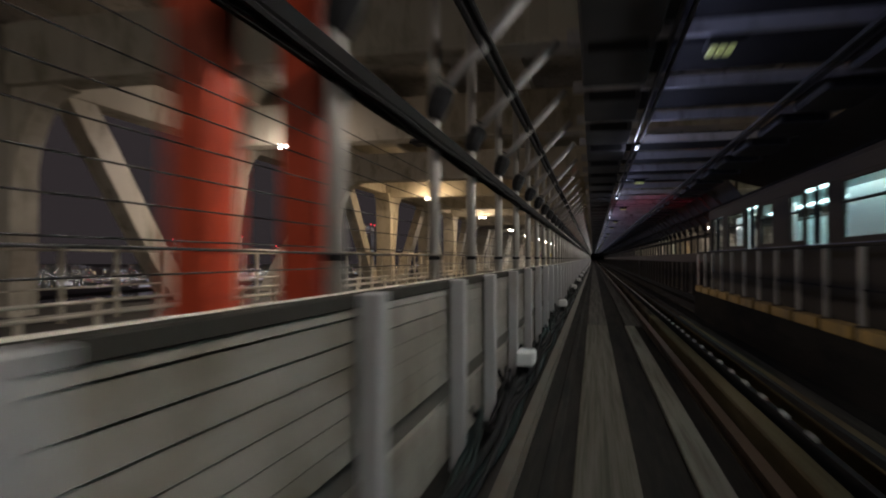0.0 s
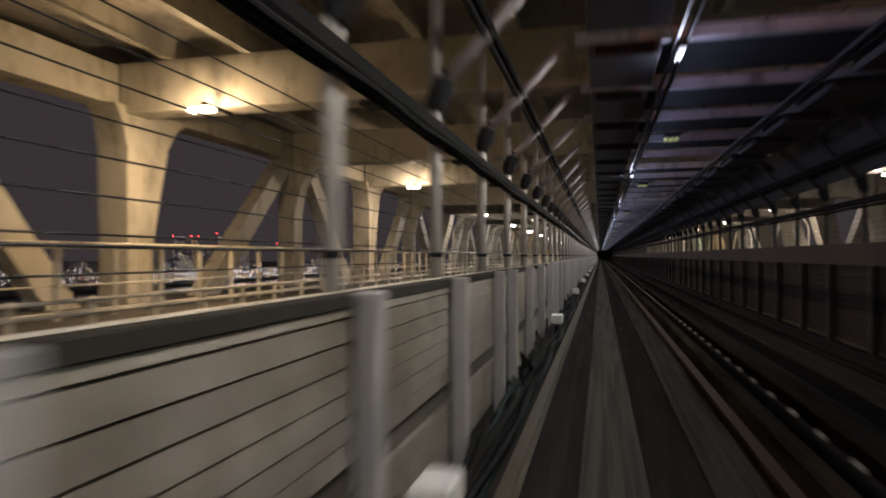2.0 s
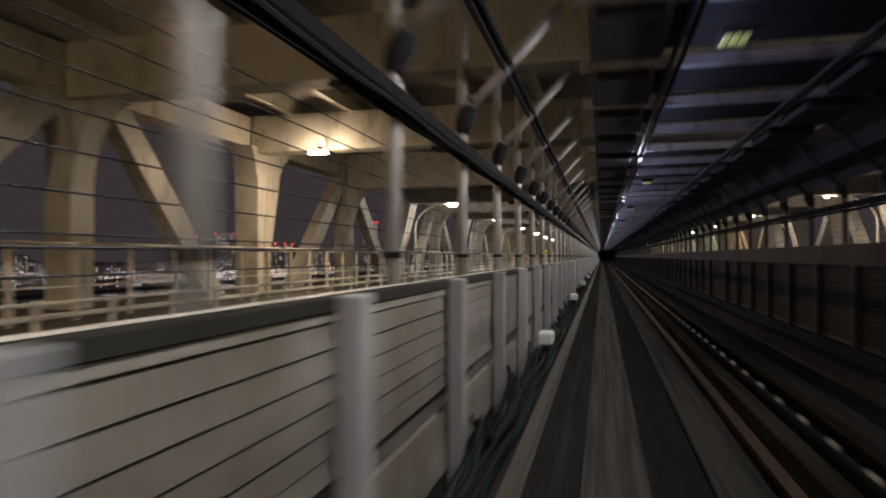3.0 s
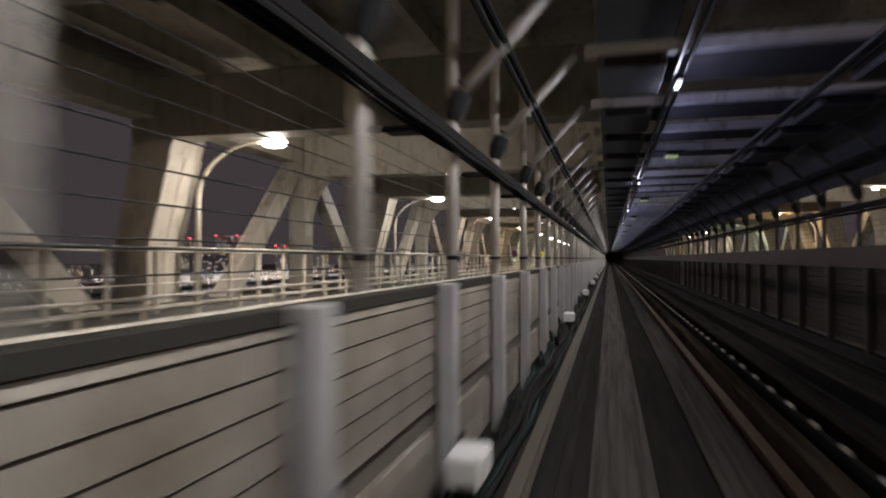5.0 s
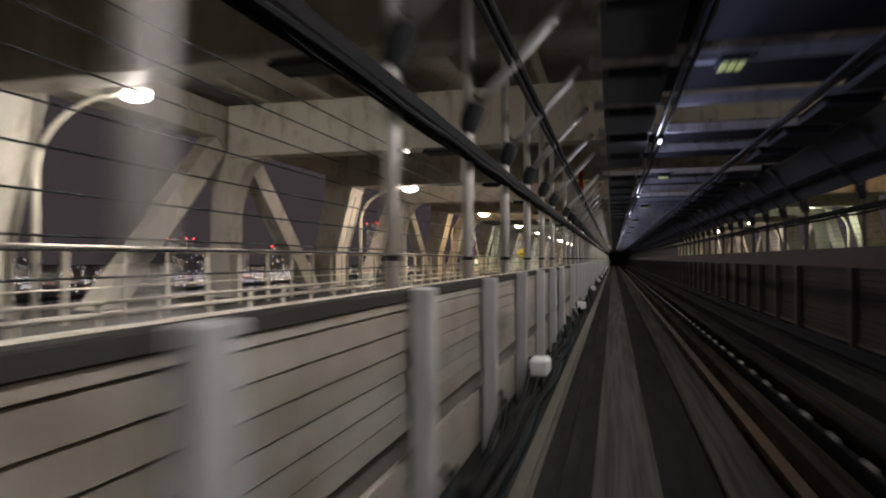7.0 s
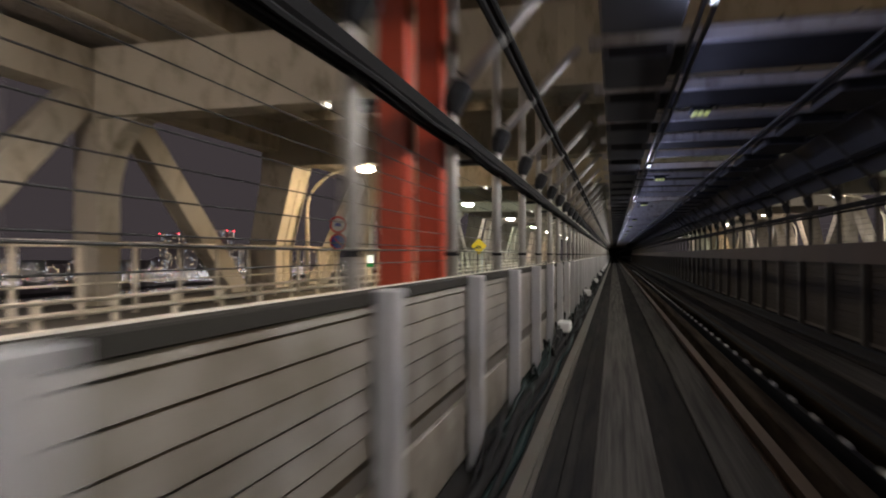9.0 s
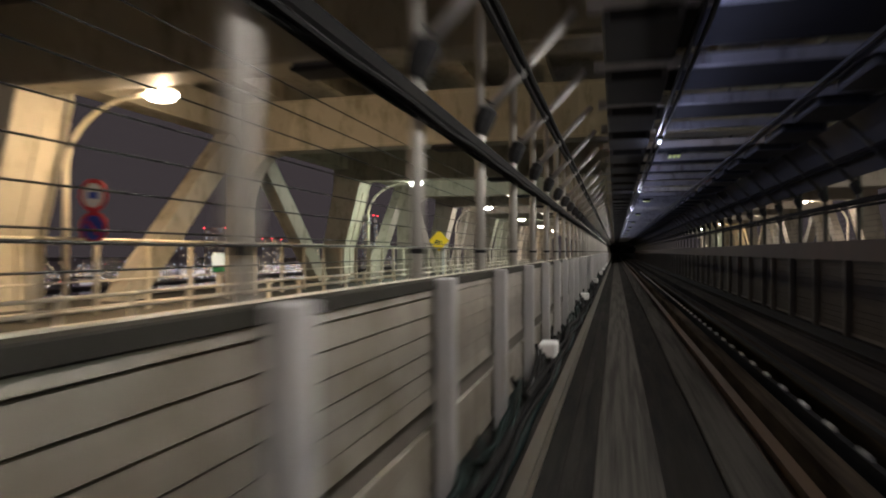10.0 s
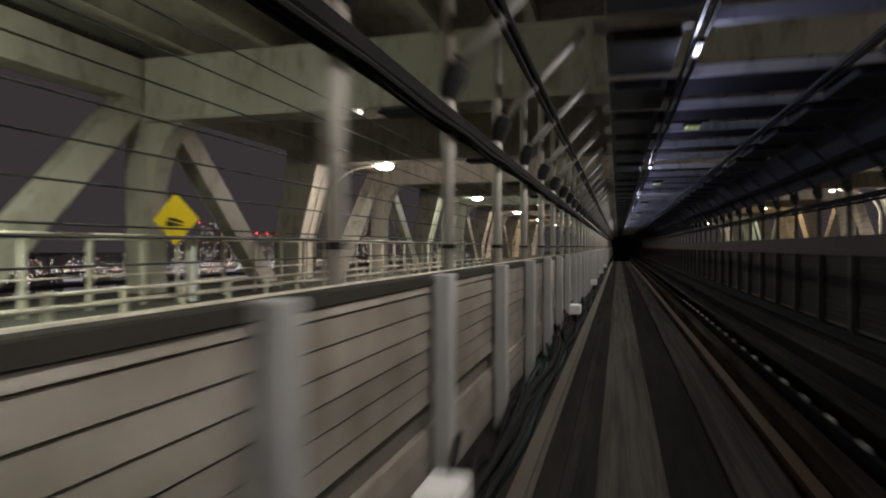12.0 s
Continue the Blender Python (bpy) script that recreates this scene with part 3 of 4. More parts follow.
def knee(y, side, foot, reach, drop):
    """Curved box bracket between a truss upright and its crossbeam."""
    f = (lambda x: x) if side == 1 else SIDE
    s = 1 if side == 1 else -1
    k = thing("knee_bracket", "cream curved knee bracket under a crossbeam", "bracket", "knee brackets", (f(TRUSS_X), y, 0))
    arc = [(foot + reach * (1 - math.cos(a)), BEAM_Z(y) - 0.03 - drop * (1 - math.sin(a))) for a in [i / 10 * math.pi / 2 for i in range(11)]]
    for name, y0, y1 in (("side_plate", -0.42, -0.39), ("side_plate", 0.39, 0.42)):
        bm = B()
        prism(bm, [(s * x, z) for x, z in [(foot, BEAM_Z(y) - 0.004)] + arc + [(foot + reach, BEAM_Z(y) - 0.004)]], y0, y1)
        part(name, bm, M_STEEL, k)
    bm = B()
    for (x0, z0), (x1, z1) in zip(arc, arc[1:]):
        vs = [bm.verts.new(p) for p in ((s * x0, -0.388, z0), (s * x0, 0.388, z0), (s * x1, 0.388, z1), (s * x1, -0.388, z1))]
        bm.faces.new(vs)
    bmesh.ops.remove_doubles(bm, verts=bm.verts, dist=0.001)
    bmesh.ops.solidify(bm, geom=bm.faces, thickness=0.03)
    part("curved_plate", bm, M_STEEL, k)
    return k


def crossbeam(y):
    """Deep welded box beam with splice plates on its face and lips at top and bottom."""
    c = thing("crossbeam", "deep cream steel box crossbeam under the upper deck", "beam", "deck crossbeams", (0, y, 0))
    lo, hi, end = BEAM_Z(y), 8.76, TRUSS_X + 0.56
    bm = B()
    box(bm, end, SIDE(end), -0.78, 0.3, lo, hi, 0.02)
    part("box_girder", bm, M_STEEL, c)
    for z in (lo + 0.12, hi - 0.16):
        bm = B()
        box(bm, end, SIDE(end), -0.80, -0.781, z, z + 0.03)
        part("weld_lip", bm, M_STEEL, c)
    for k in range(6):
        x = TRUSS_X + 3.2 + k * 6.3
        bm = B()
        box(bm, x - 0.22, x + 0.22, -0.792, -0.781, lo + 0.16, hi - 0.17, 0.003)
        part("splice_plate", bm, M_STEEL, c)
    return c


def truss_bay(y):
    """Where the post after the column at y stands, and the top of the diagonal behind it; the first bays are wider."""
    if y < 30:
        return y + 13.4, y + 15.5
    if y < 60:
        return y + 13.0, y + 14.5
    return y + MID, y + MID + 0.8


def under_beam_tray(y):
    t = thing("under_beam_tray", "dark cable tray box fixed under a crossbeam", "tray", "crossbeam trays", (-6.8, y, BEAM_Z(y)))
    bm = B()
    box(bm, -0.62, 0.62, -0.74, 0.2, -0.2, -0.004, 0.02)
    part("case", bm, M_DUCT, t)
    bm = B()
    box(bm, -0.66, 0.66, -0.76, -0.742, -0.215, -0.1)
    part("lip", bm, M_DARK, t)


def beam_lamp(y):
    t = thing("beam_lamp", "small round white lamp under a crossbeam, lit", "lamp", "crossbeam lamps", (-8.2, y - 0.6, BEAM_Z(y)))
    bm = B()
    disc(bm, (0, 0, -0.04), 0.17, 0.07, "Z", 16)
    part("base", bm, M_GUARD, t)
    bm = B()
    m = Matrix.Translation((0, 0, -0.09)) @ Matrix.Diagonal((0.13, 0.13, 0.07, 1))
    bmesh.ops.create_uvsphere(bm, u_segments=14, v_segments=8, radius=1, matrix=m)
    part("globe", bm, M_GLOBE, t, "lit white globe", smooth=True)


M_GLOBE = glow("lamp_globe", (1.0, 0.93, 0.82), 3.0)
for y in COLUMNS:
    for side in (1, -1):
        column(y, side, y < 80)
        mid, top = truss_bay(y)
        middle_post(mid, side, y < 80)
        diagonal(y + 0.5, mid - 0.5, side)
        diagonal(y + 24.4, top, side)
        knee(mid, side, 0.5, 1.6, 3.2)
    crossbeam(y)
    crossbeam(mid)
    under_beam_tray(y)
    under_beam_tray(mid)
    if y > 80:
        beam_lamp(mid)
for name, x, q in (("top_chord", TRUSS_X, 1), ("top_chord", SIDE(TRUSS_X), -1)):
    bm = B()
    box(bm, min(x - 0.6 * q, x + 0.45 * q), max(x - 0.6 * q, x + 0.45 * q), FIRST - 30, END, *CHORD, 0.02)
    solid(name, bm, M_STEEL, "cream painted top chord of the truss", "chord", kind="structure")
bm = B()
box(bm, TRUSS_X - 3, SIDE(TRUSS_X - 3), FIRST - 30, END, 9.6, 10.0)
solid("ceiling", bm, M_SOFFIT, "dull soffit of the upper deck", "ceiling", kind="structure")
for k in range(12):
    x = TRUSS_X + 2.6 + k * 2.97
    bm = B()
    box(bm, x - 0.015, x + 0.015, FIRST - 30, END, 8.80, 9.598)
    box(bm, x - 0.15, x + 0.15, FIRST - 30, END, 8.765, 8.80)
    solid("deck_stringer", bm, M_STEEL, "long steel stringer under the upper deck", "stringer", kind="structure")

# ---- rails beside the road ----
def guard_fence(side):
    """Three-beam vehicle guard fence, 4 m."""
    s = 1 if side == 1 else -1
    g = thing("guard_fence", "cream three-rail guard fence beside the road", "guard rail", "guard fences")
    for z in (0.50, 0.78, 1.06):
        bm = B()
        tube(bm, [(0, 0, z), (0, 4, z)], 0.045, 8)
        part("rail", bm, M_GUARD, g, smooth=True)
    for y in (0.0, 2.0):
        bm = B()
        box(bm, -0.16 * s - 0.05, -0.16 * s + 0.05, y - 0.06, y + 0.06, 0.09, 1.12, 0.01)
        box(bm, min(-0.16 * s, 0), max(-0.16 * s, 0), y - 0.03, y + 0.03, 0.98, 1.10)
        part("post", bm, M_GUARD, g)
    return g


def foot_fence(side):
    """Tall footway railing with a double top tube, 4 m."""
    g = thing("footway_railing", "cream footway railing with double top tube", "railing", "footway railings")
    for z, r in ((2.33, 0.05), (2.22, 0.035), (1.2, 0.03), (0.5, 0.03)):
        bm = B()
        tube(bm, [(0, 0, z), (0, 4, z)], r, 8)
        part("rail", bm, M_GUARD, g, smooth=True)
    for y in (0.0, 2.0):
        bm = B()
        box(bm, -0.06, 0.06, y - 0.07, y + 0.07, 0.27, 2.3, 0.012)
        part("post", bm, M_GUARD, g)
    return g


for side in (1, -1):
    f = (lambda x: x) if side == 1 else SIDE
    g, h = guard_fence(side), foot_fence(side)
    y = -30.0
    g.location, h.location = (f(GUARD_X), y, 0), (f(FENCE_X), y, 0)
    while y < 230:
        y += 4
        if side == 1:
            copy_thing(g, pose(f(GUARD_X), y, 0))
        if side == 1 or y < 150:
            copy_thing(h, pose(f(FENCE_X), y, 0))

# ---- lamps beside the road ----
WARM, NEUTRAL, GREENISH, PINK, AMBER = (1.0, 0.74, 0.48), (1.0, 0.87, 0.76), (0.90, 1.0, 0.76), (1.0, 0.80, 0.66), (1.0, 0.68, 0.36)
SOFT = (1.0, 0.92, 0.84)
TINTS = [WARM, NEUTRAL, PINK, AMBER, WARM, NEUTRAL, SOFT, PINK, AMBER, GREENISH, NEUTRAL, GREENISH, PINK, WARM, NEUTRAL]
LENS = {}


def lens(colour):
    if colour not in LENS:
        LENS[colour] = glow("lamp_lens", tuple(0.4 + 0.6 * c for c in colour), 24.0)
    return LENS[colour]


EAST = 1.15                                # lamps over the far road against those over the near one


def even(colour):
    """Power factor that gives every tint the same light."""
    return 0.86 / (0.2126 * colour[0] + 0.7152 * colour[1] + 0.0722 * colour[2])


def street_lamp(y, side, colour):
    f = (lambda x: x) if side == 1 else SIDE
    s = 1 if side == 1 else -1
    t = thing("street_lamp", "cream street lamp with long curved arm, lit", "street lamp", "street lamps", (f(-15.85), y, 0.28))
    bm = B()
    pts = [(0, 0, 0), (0, 0, 4.1)]
    for k in range(1, 11):
        a = k / 10 * math.pi / 2
        pts.append((s * 2.6 * (1 - math.cos(a)), 0, 4.1 + 2.11 * math.sin(a)))
    pts.append((s * 2.95, 0, 6.26))
    tube(bm, pts, [0.11, 0.09] + [0.08 - 0.003 * k for k in range(10)] + [0.045], 12)
    part("pole", bm, M_GUARD, t, smooth=True)
    bm = B()
    m = Matrix.Translation((s * 3.37, 0, 6.33)) @ Matrix.Diagonal((0.5, 0.19, 0.10, 1))
    bmesh.ops.create_uvsphere(bm, u_segments=20, v_segments=10, radius=1, matrix=m)
    head = part("head", bm, M_GUARD, t, smooth=True)
    bm = B()
    m = Matrix.Translation((s * 3.37, 0, 6.17)) @ Matrix.Diagonal((0.52, 0.24, 0.20, 1) if side == 1 else (0.17, 0.10, 0.10, 1))
    bmesh.ops.create_uvsphere(bm, u_segments=20, v_segments=10, radius=1, matrix=m)
    ob = part("lens", bm, lens(colour), head, "glowing lens", smooth=True)
    ob.visible_shadow = False
    lamp("street_light", "POINT", LAMP_POWER * even(colour) * (1 if side == 1 else EAST), colour, Matrix.Translation((f(-15.85) + s * 3.37, y + 0.05, 6.46)), 0.08)
    lamp("street_downlight", "AREA", DOWN_POWER * (1 if side == 1 else EAST), colour, Matrix.Translation((f(-15.85) + s * 3.37, y, 6.25)), 0.3)


def flood_lamp(y, side, colour):
    f = (lambda x: x) if side == 1 else SIDE
    t = thing("flood_lamp", "flat floodlight on an arm from a crossbeam, lit", "flood lamp", "flood lamps", (f(-12.5), y - 1.72, 6.78))
    bm = B()
    box(bm, -0.42, 0.42, -0.11, 0.11, 0.0, 0.1, 0.03)
    part("housing", bm, M_GUARD, t)
    bm = B()
    box(bm, -0.44, 0.44, -0.14, 0.14, -0.14, -0.002, 0.03)
    ob = part("lens", bm, lens(colour), t, "glowing lens")
    ob.visible_shadow = False
    bm = B()
    box(bm, -0.04, 0.04, 0.0, 1.75, 0.102, 0.218)
    part("arm", bm, M_DARK, t)
    lamp("flood_light", "POINT", LAMP_POWER * even(colour) * (0.85 if side == 1 else 0.6), colour, Matrix.Translation((f(-12.5), y - 1.72, 6.60)), 0.1)
    lamp("flood_downlight", "AREA", DOWN_POWER, colour, Matrix.Translation((f(-12.5), y - 1.72, 6.59)), 0.5)


for i, y in enumerate(COLUMNS):
    for side in (1, -1):
        tint = TINTS[(i if side == 1 else i * 3 + 2) % len(TINTS)]
        (flood_lamp if y < 80 else street_lamp)(y if y < 80 else y + 0.98, side, tint)

# ---- red gate posts behind the barrier ----
def gate_post(y):
    bm = B()
    box(bm, -1.86, -1.62, y - 0.12, y + 0.12, 0.1, 7.0, 0.01)
    box(bm, -1.88, -1.60, y - 0.14, y + 0.14, 0.1, 0.3, 0.01)
    return solid("gate_post", bm, M_RED, "tall red painted gate post behind the barrier", "post", "red gate posts")


for y in (-3.38, -2.33, 139.2, 140.25):
    gate_post(y)

# ---- white junction boxes on the track side of the barrier ----
def junction_box(y):
    j = thing("junction_box", "white enamelled junction box on a bracket by the barrier", "box", "junction boxes", (-1.0, y, 0.5))
    bm = B()
    box(bm, -0.13, 0.13, -0.23, 0.23, -0.11, 0.11, 0.025)
    part("case", bm, M_WHITE, j)
    bm = B()
    box(bm, 0.132, 0.14, -0.19, 0.19, -0.08, 0.08, 0.003)
    part("lid", bm, M_WHITE, j)
    bm = B()
    box(bm, -0.04, 0.04, -0.04, 0.04, -0.5, -0.12)
    part("stem", bm, M_DARK, j)


for k in range(-1, 20):
    junction_box(3.7 + 12 * k + (0.6 if k == 2 else 0))


# ---- road signs ----
def diamond_sign(x, y, z, half):
    t = thing("warning_sign", "yellow diamond warning sign with black slope symbol", "road sign", "", (x, y, 0.28))
    z -= 0.28
    bm = B()
    prism(bm, [(0, z - half), (half, z), (0, z + half), (-half, z)], -0.015, 0.0)
    plate = part("plate", bm, M_YELLOW, t)
    bm = B()
    h = half * 0.42
    prism(bm, [(-h, z - h * 0.62), (h, z - h * 0.62), (-h, z - h * 0.1)], -0.024, -0.016)
    part("slope_symbol", bm, M_BLACK, plate)
    bm = B()
    prism(bm, [(-h * 0.8, z - h * 0.05), (h * 0.8, z - h * 0.42), (h * 0.8, z - h * 0.2), (h * 0.3, z - 0.02), (-h * 0.2, z + h * 0.1), (-h * 0.8, z + h * 0.18)], -0.024, -0.016)
    part("vehicle_symbol", bm, M_BLACK, plate)
    bm = B()
    tube(bm, [(0.0, 0.06, 0), (0.0, 0.06, z + half * 0.5)], 0.045, 10)
    part("post", bm, M_GUARD, t, smooth=True)


def round_signs(x, y):
    t = thing("traffic_sign", "two round red-rimmed traffic signs on one post", "road sign", "", (x, y, 0.28))
    for z, face in ((3.22, M_WHITE), (2.36, M_SBLUE)):
        bm = B()
        disc(bm, (0, 0, z), 0.44, 0.02)
        plate = part("plate", bm, M_SRED, t, "red rim")
        bm = B()
        disc(bm, (0, -0.014, z), 0.33, 0.006)
        part("face", bm, face, plate)
        bm = B()
        if face == M_WHITE:
            prism(bm, [(-0.16, z - 0.09), (0.16, z - 0.09), (0.16, z + 0.09), (-0.16, z + 0.09)], -0.024, -0.018)
            part("bar", bm, M_SBLUE, plate)
        else:
            beam(bm, (-0.19, -0.021, z + 0.19), (0.19, -0.021, z - 0.19), 0.006, 0.08, (0.7, 0, 0.7))
            part("bar", bm, M_SRED, plate)
    bm = B()
    tube(bm, [(0, 0.06, 0), (0, 0.06, 3.6)], 0.045, 10)
    part("post", bm, M_GUARD, t, smooth=True)


diamond_sign(-13.1, 196.7, 2.85, 0.82)
round_signs(-13.4, 163.6)


def call_box(x, y):
    t = thing("emergency_sign_box", "white box sign with green base on a post, lit", "sign", "", (x, y, 0.28))
    bm = B()
    box(bm, -0.23, 0.23, -0.1, 0.1, 1.18, 1.68, 0.02)
    part("panel", bm, M_SIGNLIT, t, "lit white panel")
    bm = B()
    box(bm, -0.23, 0.23, -0.1, 0.1, 0.95, 1.176, 0.02)
    part("base", bm, M_GREEN, t, "green base")
    bm = B()
    box(bm, -0.11, 0.11, -0.06, 0.06, 0.0, 0.948, 0.01)
    part("post", bm, M_GUARD, t)


M_SIGNLIT = glow("lit_sign_face", (0.9, 1.0, 0.95), 0.55)
call_box(-14.5, 170.7)
bm = B()
box(bm, -13.02, -12.80, 197.2, 197.42, 0.28, 2.3, 0.02)
solid("marker_post", bm, M_WHITE, "thick white marker post beside the road", "post")

# ---- train standing on the other track ----
M_CABIN = material("train_cabin_lining", (0.62, 0.72, 0.72), 0.5, vary=0.05, bump=0)
M_CABLIGHT = glow("cabin_light", (0.72, 0.98, 1.0), 9.0)
M_TAIL = glow("tail_lamp", (1.0, 0.05, 0.03), 9.0)


TRAIN_X = 4.98
# distance of each opening from the leading end, and whether it is a door
OPENINGS = ((0.39, 2.35, True), (2.95, 4.85, False), (5.15, 6.35, True), (6.65, 7.65, False), (8.85, 9.65, False), (9.75, 10.95, True), (11.6, 13.3, False))


def train_car(y0, y1, end):
    t = thing("train_car", "dark grey train car with blue band and lit windows", "train", "train cars", (TRAIN_X, (y0 + y1) / 2, 0))
    w, h = 1.22, (y1 - y0) / 2
    bm = B()
    box(bm, -w + 0.08, w - 0.08, -h, h, 1.1, 1.2)
    part("floor", bm, M_CABIN, t)
    bm = B()
    box(bm, -0.95, 0.95, -h + 0.3, h - 0.3, 0.35, 1.098, 0.05)
    part("underframe", bm, M_DARK, t)
    for s in (-1, 1):
        a, b = sorted((s * w, s * (w - 0.07)))
        bm = B()
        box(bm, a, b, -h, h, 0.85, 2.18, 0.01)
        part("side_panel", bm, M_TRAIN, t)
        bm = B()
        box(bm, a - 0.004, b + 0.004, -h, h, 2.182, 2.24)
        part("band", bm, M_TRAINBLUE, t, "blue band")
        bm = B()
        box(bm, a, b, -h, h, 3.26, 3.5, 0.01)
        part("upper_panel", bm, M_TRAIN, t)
        edge = h
        for p, q, door in OPENINGS:
            p, q = h - p, h - q
            bm = B()
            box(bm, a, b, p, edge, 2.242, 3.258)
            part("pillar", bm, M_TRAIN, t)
            edge = q
            lo, hi = (2.25, 3.25) if door else (2.33, 3.2)
            if not door:
                bm = B()
                box(bm, a, b, q, p, 2.242, lo)
                part("sill_panel", bm, M_TRAIN, t)
                bm = B()
                box(bm, a, b, q, p, hi, 3.258)
                part("header_panel", bm, M_TRAIN, t)
            bm = B()
            box(bm, (a + b) / 2 - 0.005, (a + b) / 2 + 0.005, q, p, lo, hi)
            g = part("door_pane" if door else "window", bm, M_GLASS, t, "clear lit pane")
            g.visible_shadow = False
            bm = B()
            if door:
                c = (p + q) / 2
                box(bm, a - 0.006, b + 0.006, c - 0.03, c + 0.03, lo, hi)
            else:
                box(bm, a - 0.006, b + 0.006, q, p, 2.86, 2.89)
            part("glazing_bar", bm, M_DARK, t)
            # white screen added behind each door pane so it shows bright cabin light
            if door and s < 0:
                bm = B()
                box(bm, b + 0.75, b + 0.77, q - 0.1, p + 0.25, 1.21, 3.3)
                part("draught_screen", bm, M_WHITE, t, "white screen added inside the door to catch the cabin light")
        bm = B()
        box(bm, a, b, -h, edge, 2.242, 3.258)
        part("pillar", bm, M_TRAIN, t)
        if s > 0:
            bm = B()
            box(bm, a - 0.008, a - 0.001, -h + 0.1, h - 0.1, 1.25, 3.35)
            part("lining", bm, M_CABIN, t, "pale cabin lining")
        for k in range(3):
            bm = B()
            yy = -h + 0.8 + k * 4.5
            x0, x1 = sorted((s * (w - 0.09), s * (w - 0.5)))
            box(bm, x0, x1, yy, yy + 1.3, 1.202, 1.62, 0.04)
            box(bm, min(x0, x1) if s < 0 else x1 - 0.1, (x0 + 0.1) if s < 0 else x1, yy, yy + 1.3, 1.622, 2.1, 0.03)
            part("seat", bm, M_SEAT, t, "teal bench seat")
    bm = B()
    arc = [(w * math.cos(a), 3.5 + 0.28 * math.sin(a)) for a in [i / 10 * math.pi for i in range(11)]]
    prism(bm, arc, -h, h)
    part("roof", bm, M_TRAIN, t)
    bm = B()
    box(bm, -w + 0.08, w - 0.08, -h + 0.02, h - 0.02, 3.44, 3.498)
    part("inner_ceiling", bm, M_CABIN, t)
    for x in (-0.6, 0.6):
        bm = B()
        box(bm, x - 0.07, x + 0.07, -h + 0.3, h - 0.3, 3.4, 3.436)
        part("cabin_lamp", bm, M_CABLIGHT, t, "lit cabin lamp strip")
    for yy, on in ((h - 0.06, end), (-h, False)):
        bm = B()
        box(bm, -w + 0.08, w - 0.08, yy, yy + 0.06, 1.202, 2.4 if on else 3.43)
        part("end_wall", bm, M_TRAIN, t)
        if on:
            bm = B()
            box(bm, -w + 0.08, w - 0.08, yy, yy + 0.06, 3.29, 3.43)
            part("end_header", bm, M_TRAIN, t)
            for x in (-0.75, 0.75):
                bm = B()
                disc(bm, (x, yy + 0.09, 1.75), 0.09, 0.05)
                part("tail_lamp", bm, M_TAIL, t, "lit red tail lamp")


train_car(2.3, 16.6, True)
train_car(-12.3, 2.0, False)
for x in (TRAIN_X - 0.75, TRAIN_X + 0.75):
    lamp("tail_light", "SPOT", 330, (1.0, 0.04, 0.07), look((x, 16.9, 1.9), (x - 1.3, 27.0, 4.75)), 0.08, 0, 38)

# ---- raised walkway with its railing between the tracks ----
bm = B()
box(bm, 3.50, 3.72, FIRST - 20, PLATFORM_END, 0.0, 0.86)
solid("walkway", bm, M_SLAB, "sooty raised concrete walkway between the tracks", "walkway", kind="structure")
kerb = thing("walkway_kerb", "ochre painted kerb block along the raised walkway", "kerb", "walkway kerb blocks")
bm = B()
box(bm, 3.48, 3.72, 0.0, 1.16, 0.862, 1.05, 0.015)
part("block", bm, M_OCHRE, kerb)
rail_bay = thing("walkway_railing", "tarnished grey walkway railing with flat posts", "railing", "walkway railing bays")
bm = B()
box(bm, 3.56, 3.64, 1.19, 1.29, 0.862, 2.16, 0.01)
part("post", bm, M_POLE, rail_bay)
bm = B()
box(bm, 3.52, 3.70, 1.14, 1.34, 0.862, 1.07, 0.012)
part("foot", bm, M_DARK, rail_bay, "dark post foot")
bm = B()
box(bm, 3.57, 3.63, 0.0, 1.4, 2.165, 2.22, 0.01)
part("top_rail", bm, M_CAP, rail_bay, "black top rail")
bm = B()
box(bm, 3.59, 3.61, 0.0, 1.4, 1.55, 1.58)
part("mid_rail", bm, M_DARK, rail_bay)
for k in range(24):
    y = PLATFORM_END - 1.4 * (k + 1)
    if k:
        copy_thing(kerb, Matrix.Translation((0, y, 0)))
        copy_thing(rail_bay, Matrix.Translation((0, y, 0)))
kerb.location = rail_bay.location = (0, PLATFORM_END - 1.4, 0)

# ---- the city across the water ----
rng = random.Random(7)
M_WINWARM = glow("warm_far_windows", (1.0, 0.78, 0.5), 1.1)
M_WINCOOL = glow("cool_far_windows", (0.75, 0.85, 1.0), 1.0)
M_BEACON = glow("red_beacon", (1.0, 0.05, 0.07), 6.0)
M_DOTS = [glow("city_light_white", (1.0, 0.93, 0.85), 5.0), glow("city_light_warm", (1.0, 0.66, 0.35), 4.0),
          glow("city_light_cool", (0.65, 0.75, 1.0), 5.0), glow("city_light_violet", (0.85, 0.5, 1.0), 3.0), glow("city_light_red", (1.0, 0.12, 0.10), 4.0)]
bm = B()
box(bm, -4400, -640, -2500, 4400, -46.2, -43.0, 0.4)
solid("far_shore", bm, M_LAND, "dark flat shore of the city", "shore", kind="structure")


def far_place(near, far):
    a, d = radians(rng.uniform(4, 66)), rng.uniform(near, far)
    return -max(660, d * math.sin(a)) if a > 0.3 else -max(660, d * math.sin(a)), 60 + d * math.cos(a)


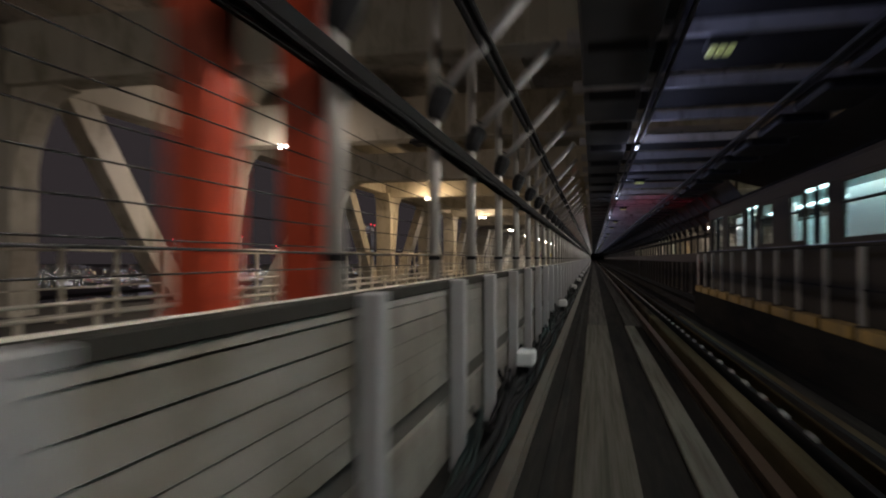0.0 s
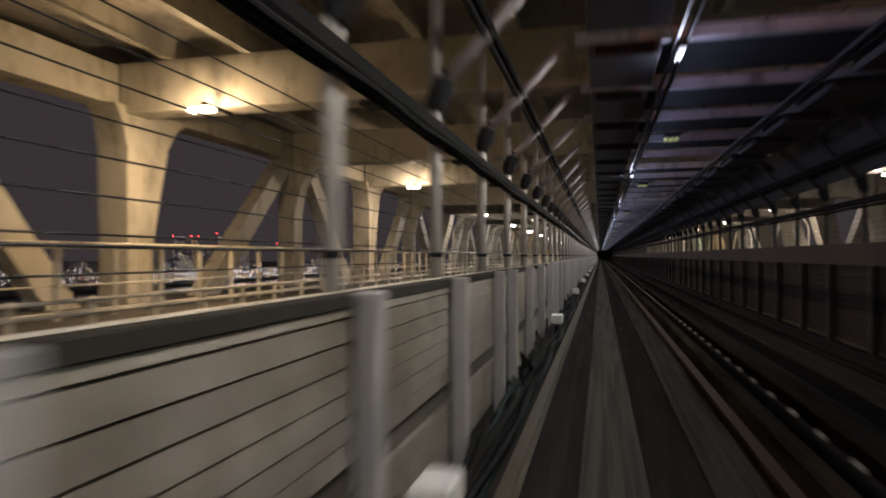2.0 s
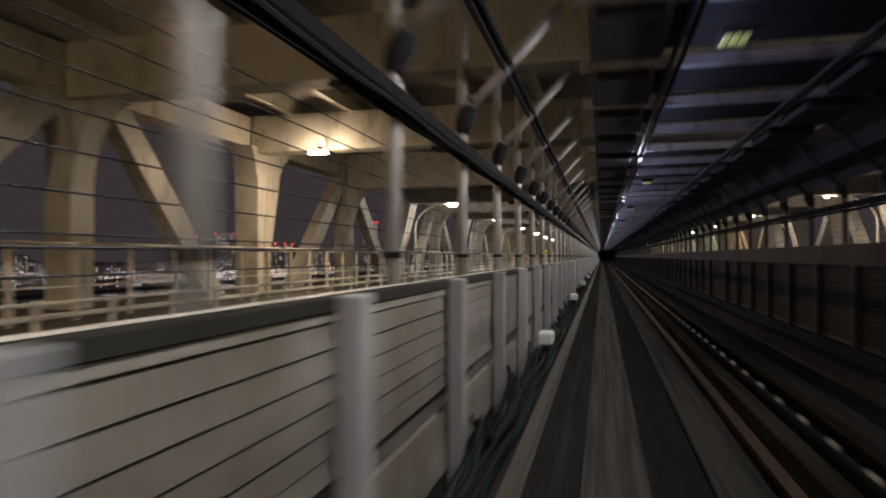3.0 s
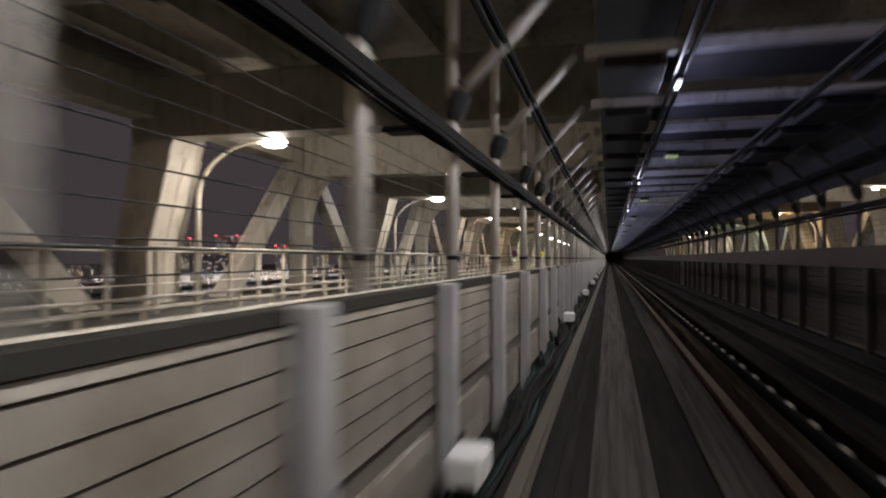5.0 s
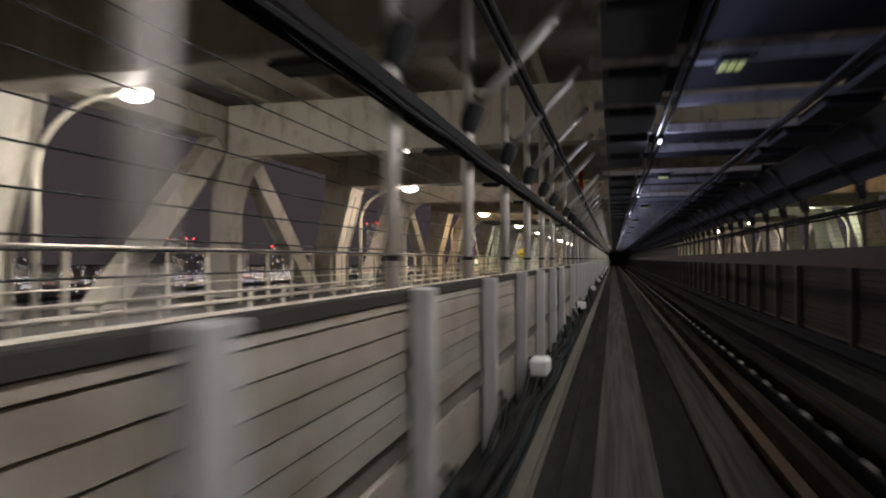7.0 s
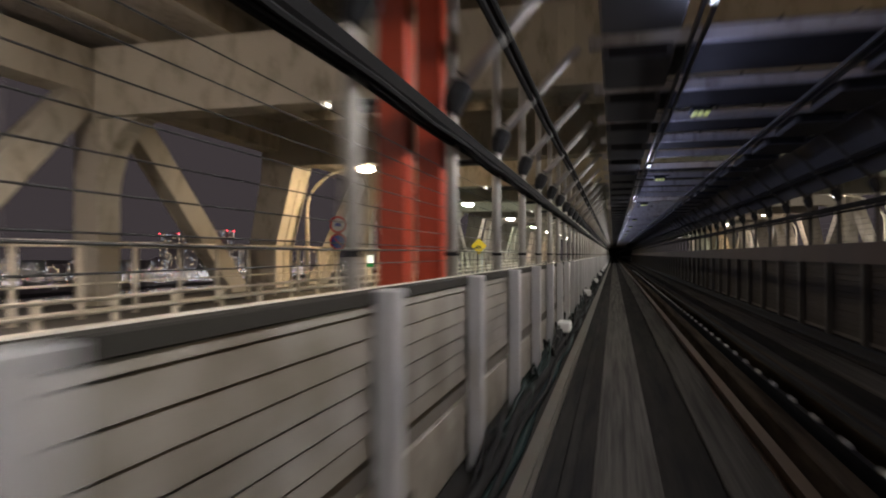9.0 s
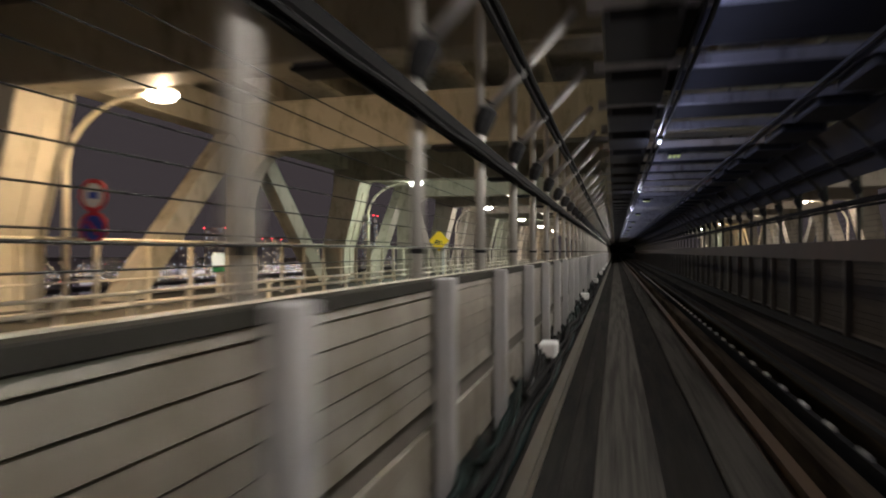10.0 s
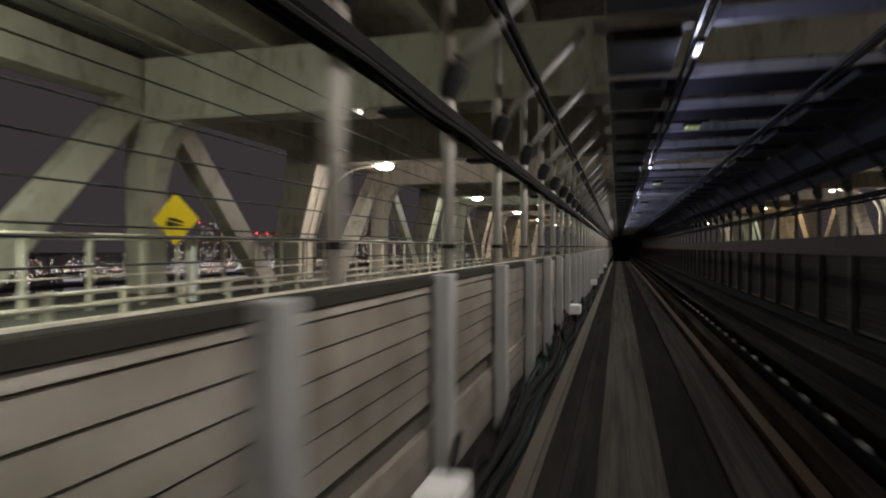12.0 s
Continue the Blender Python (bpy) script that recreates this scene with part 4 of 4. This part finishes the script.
def tower(x, y, wide, deep, high):
    t = thing("apartment_tower", "dark distant tower block with scattered lit windows", "building", "city towers", (x, y, -43))
    bm = B()
    box(bm, -wide / 2, wide / 2, -deep / 2, deep / 2, 0, high)
    part("wall", bm, M_TOWN, t)
    bm = B()
    box(bm, -wide / 4, wide / 4, -deep / 4, deep / 4, high + 0.01, high + 4)
    part("roof_house", bm, M_TOWN, t)
    rows = [B(), B()]
    for i in range(int(high / 4)):
        for j in range(int(wide / 5)):
            if rng.random() < 0.24:
                b2, px = rows[rng.random() < 0.4], -wide / 2 + 2.5 + 5 * j
                box(b2, px - 1.1, px + 1.1, -deep / 2 - 0.3, -deep / 2 - 0.1, 2 + 4 * i, 3.8 + 4 * i)
        for j in range(int(deep / 5)):
            if rng.random() < 0.24:
                b2, py = rows[rng.random() < 0.4], -deep / 2 + 2.5 + 5 * j
                box(b2, wide / 2 + 0.1, wide / 2 + 0.3, py - 1.1, py + 1.1, 2 + 4 * i, 3.8 + 4 * i)
    for b2, mat in zip(rows, (M_WINWARM, M_WINCOOL)):
        tagged(part("window_glow", b2, mat, t, "scattered lit windows"), kind="stuff")
    if high > 55:
        for sx, sy in ((-1, -1), (1, -1), (1, 1)):
            bm = B()
            box(bm, sx * wide / 2 - 1.4, sx * wide / 2 + 1.4, sy * deep / 2 - 1.4, sy * deep / 2 + 1.4, high + 0.1, high + 2.6, 0.4)
            part("beacon", bm, M_BEACON, t, "red roof beacon")


for k in range(46):
    x, y = far_place(1250, 3000)
    tower(x, y, rng.uniform(18, 46), rng.uniform(18, 40), rng.choice((16, 18, 22, 26, 30, 34, 40, 52, 66)) * rng.uniform(0.85, 1.15))
# a pair of broad towers and one slim tall one
for x, y, w, d, h in ((-980, 1560, 62, 30, 104), (-1075, 1500, 56, 30, 96), (-700, 1900, 34, 34, 150), (-1520, 1150, 40, 40, 100)):
    tower(x, y, w, d, h)
for mat, count in zip(M_DOTS, (2200, 1200, 900, 320, 150)):
    verts, faces = [], []
    for k in range(count):
        if rng.random() < 0.55:
            cx, cy = far_place(950, 1600)
        else:
            cx, cy = far_place(1200, 3200)
        z, r = -43 + rng.choice((3, 5, 7, 9, 14, 18)), rng.uniform(0.25, 0.7)
        n = len(verts)
        verts += [(cx + r, cy, z), (cx, cy + r, z), (cx - r, cy, z), (cx, cy - r, z), (cx, cy, z + r), (cx, cy, z - r)]
        faces += [(n + a, n + (a + 1) % 4, n + 4) for a in range(4)] + [(n + (a + 1) % 4, n + a, n + 5) for a in range(4)]
    me = bpy.data.meshes.new("city_lights")
    me.from_pydata(verts, [], faces)
    me.materials.append(mat)
    tagged(new("city_lights", me), "scattered small street and shop lights of the far city", "city lights", kind="stuff")

# low lit halls on the shore
def lit_hall(x, y, long, turn):
    t = thing("waterfront_hall", "low lit hall on the far shore", "building", "waterfront halls", (x, y, -43))
    t.rotation_euler = (0, 0, turn)
    bm = B()
    box(bm, -long / 2, long / 2, -8, 8, 0, 9, 0.3)
    part("wall", bm, M_TOWN, t)
    bm = B()
    box(bm, -long / 2 - 1, long / 2 + 1, -9, 9, 9.05, 10, 0.2)
    part("roof", bm, M_TOWN, t)
    for side in (-1, 1):
        bm = B()
        box(bm, -long / 2 + 2, long / 2 - 2, min(side * 8.1, side * 8.3), max(side * 8.1, side * 8.3), 2.5, 7)
        part("window_band", bm, M_HALL, t, "lit window band")


M_HALL = glow("hall_window_glow", (0.90, 0.86, 1.0), 0.3)
for k in range(9):
    x, y = far_place(850, 1500)
    lit_hall(x, y, rng.uniform(14, 30), rng.uniform(0.5, 1.3))

# wall added to keep the sky out of the dark far end
bm = B()
box(bm, TRUSS_X - 4, SIDE(TRUSS_X - 4), END, END + 1, -2, 10)
solid("wall_end", bm, M_SLAB, "added dark wall closing the far end of the lower deck", "wall", kind="structure")
bm = B()
box(bm, TRUSS_X - 4, SIDE(TRUSS_X - 4), FIRST - 32, FIRST - 31, -2, 10)
solid("wall_start", bm, M_SLAB, "dark wall behind the first bays", "wall", kind="structure")
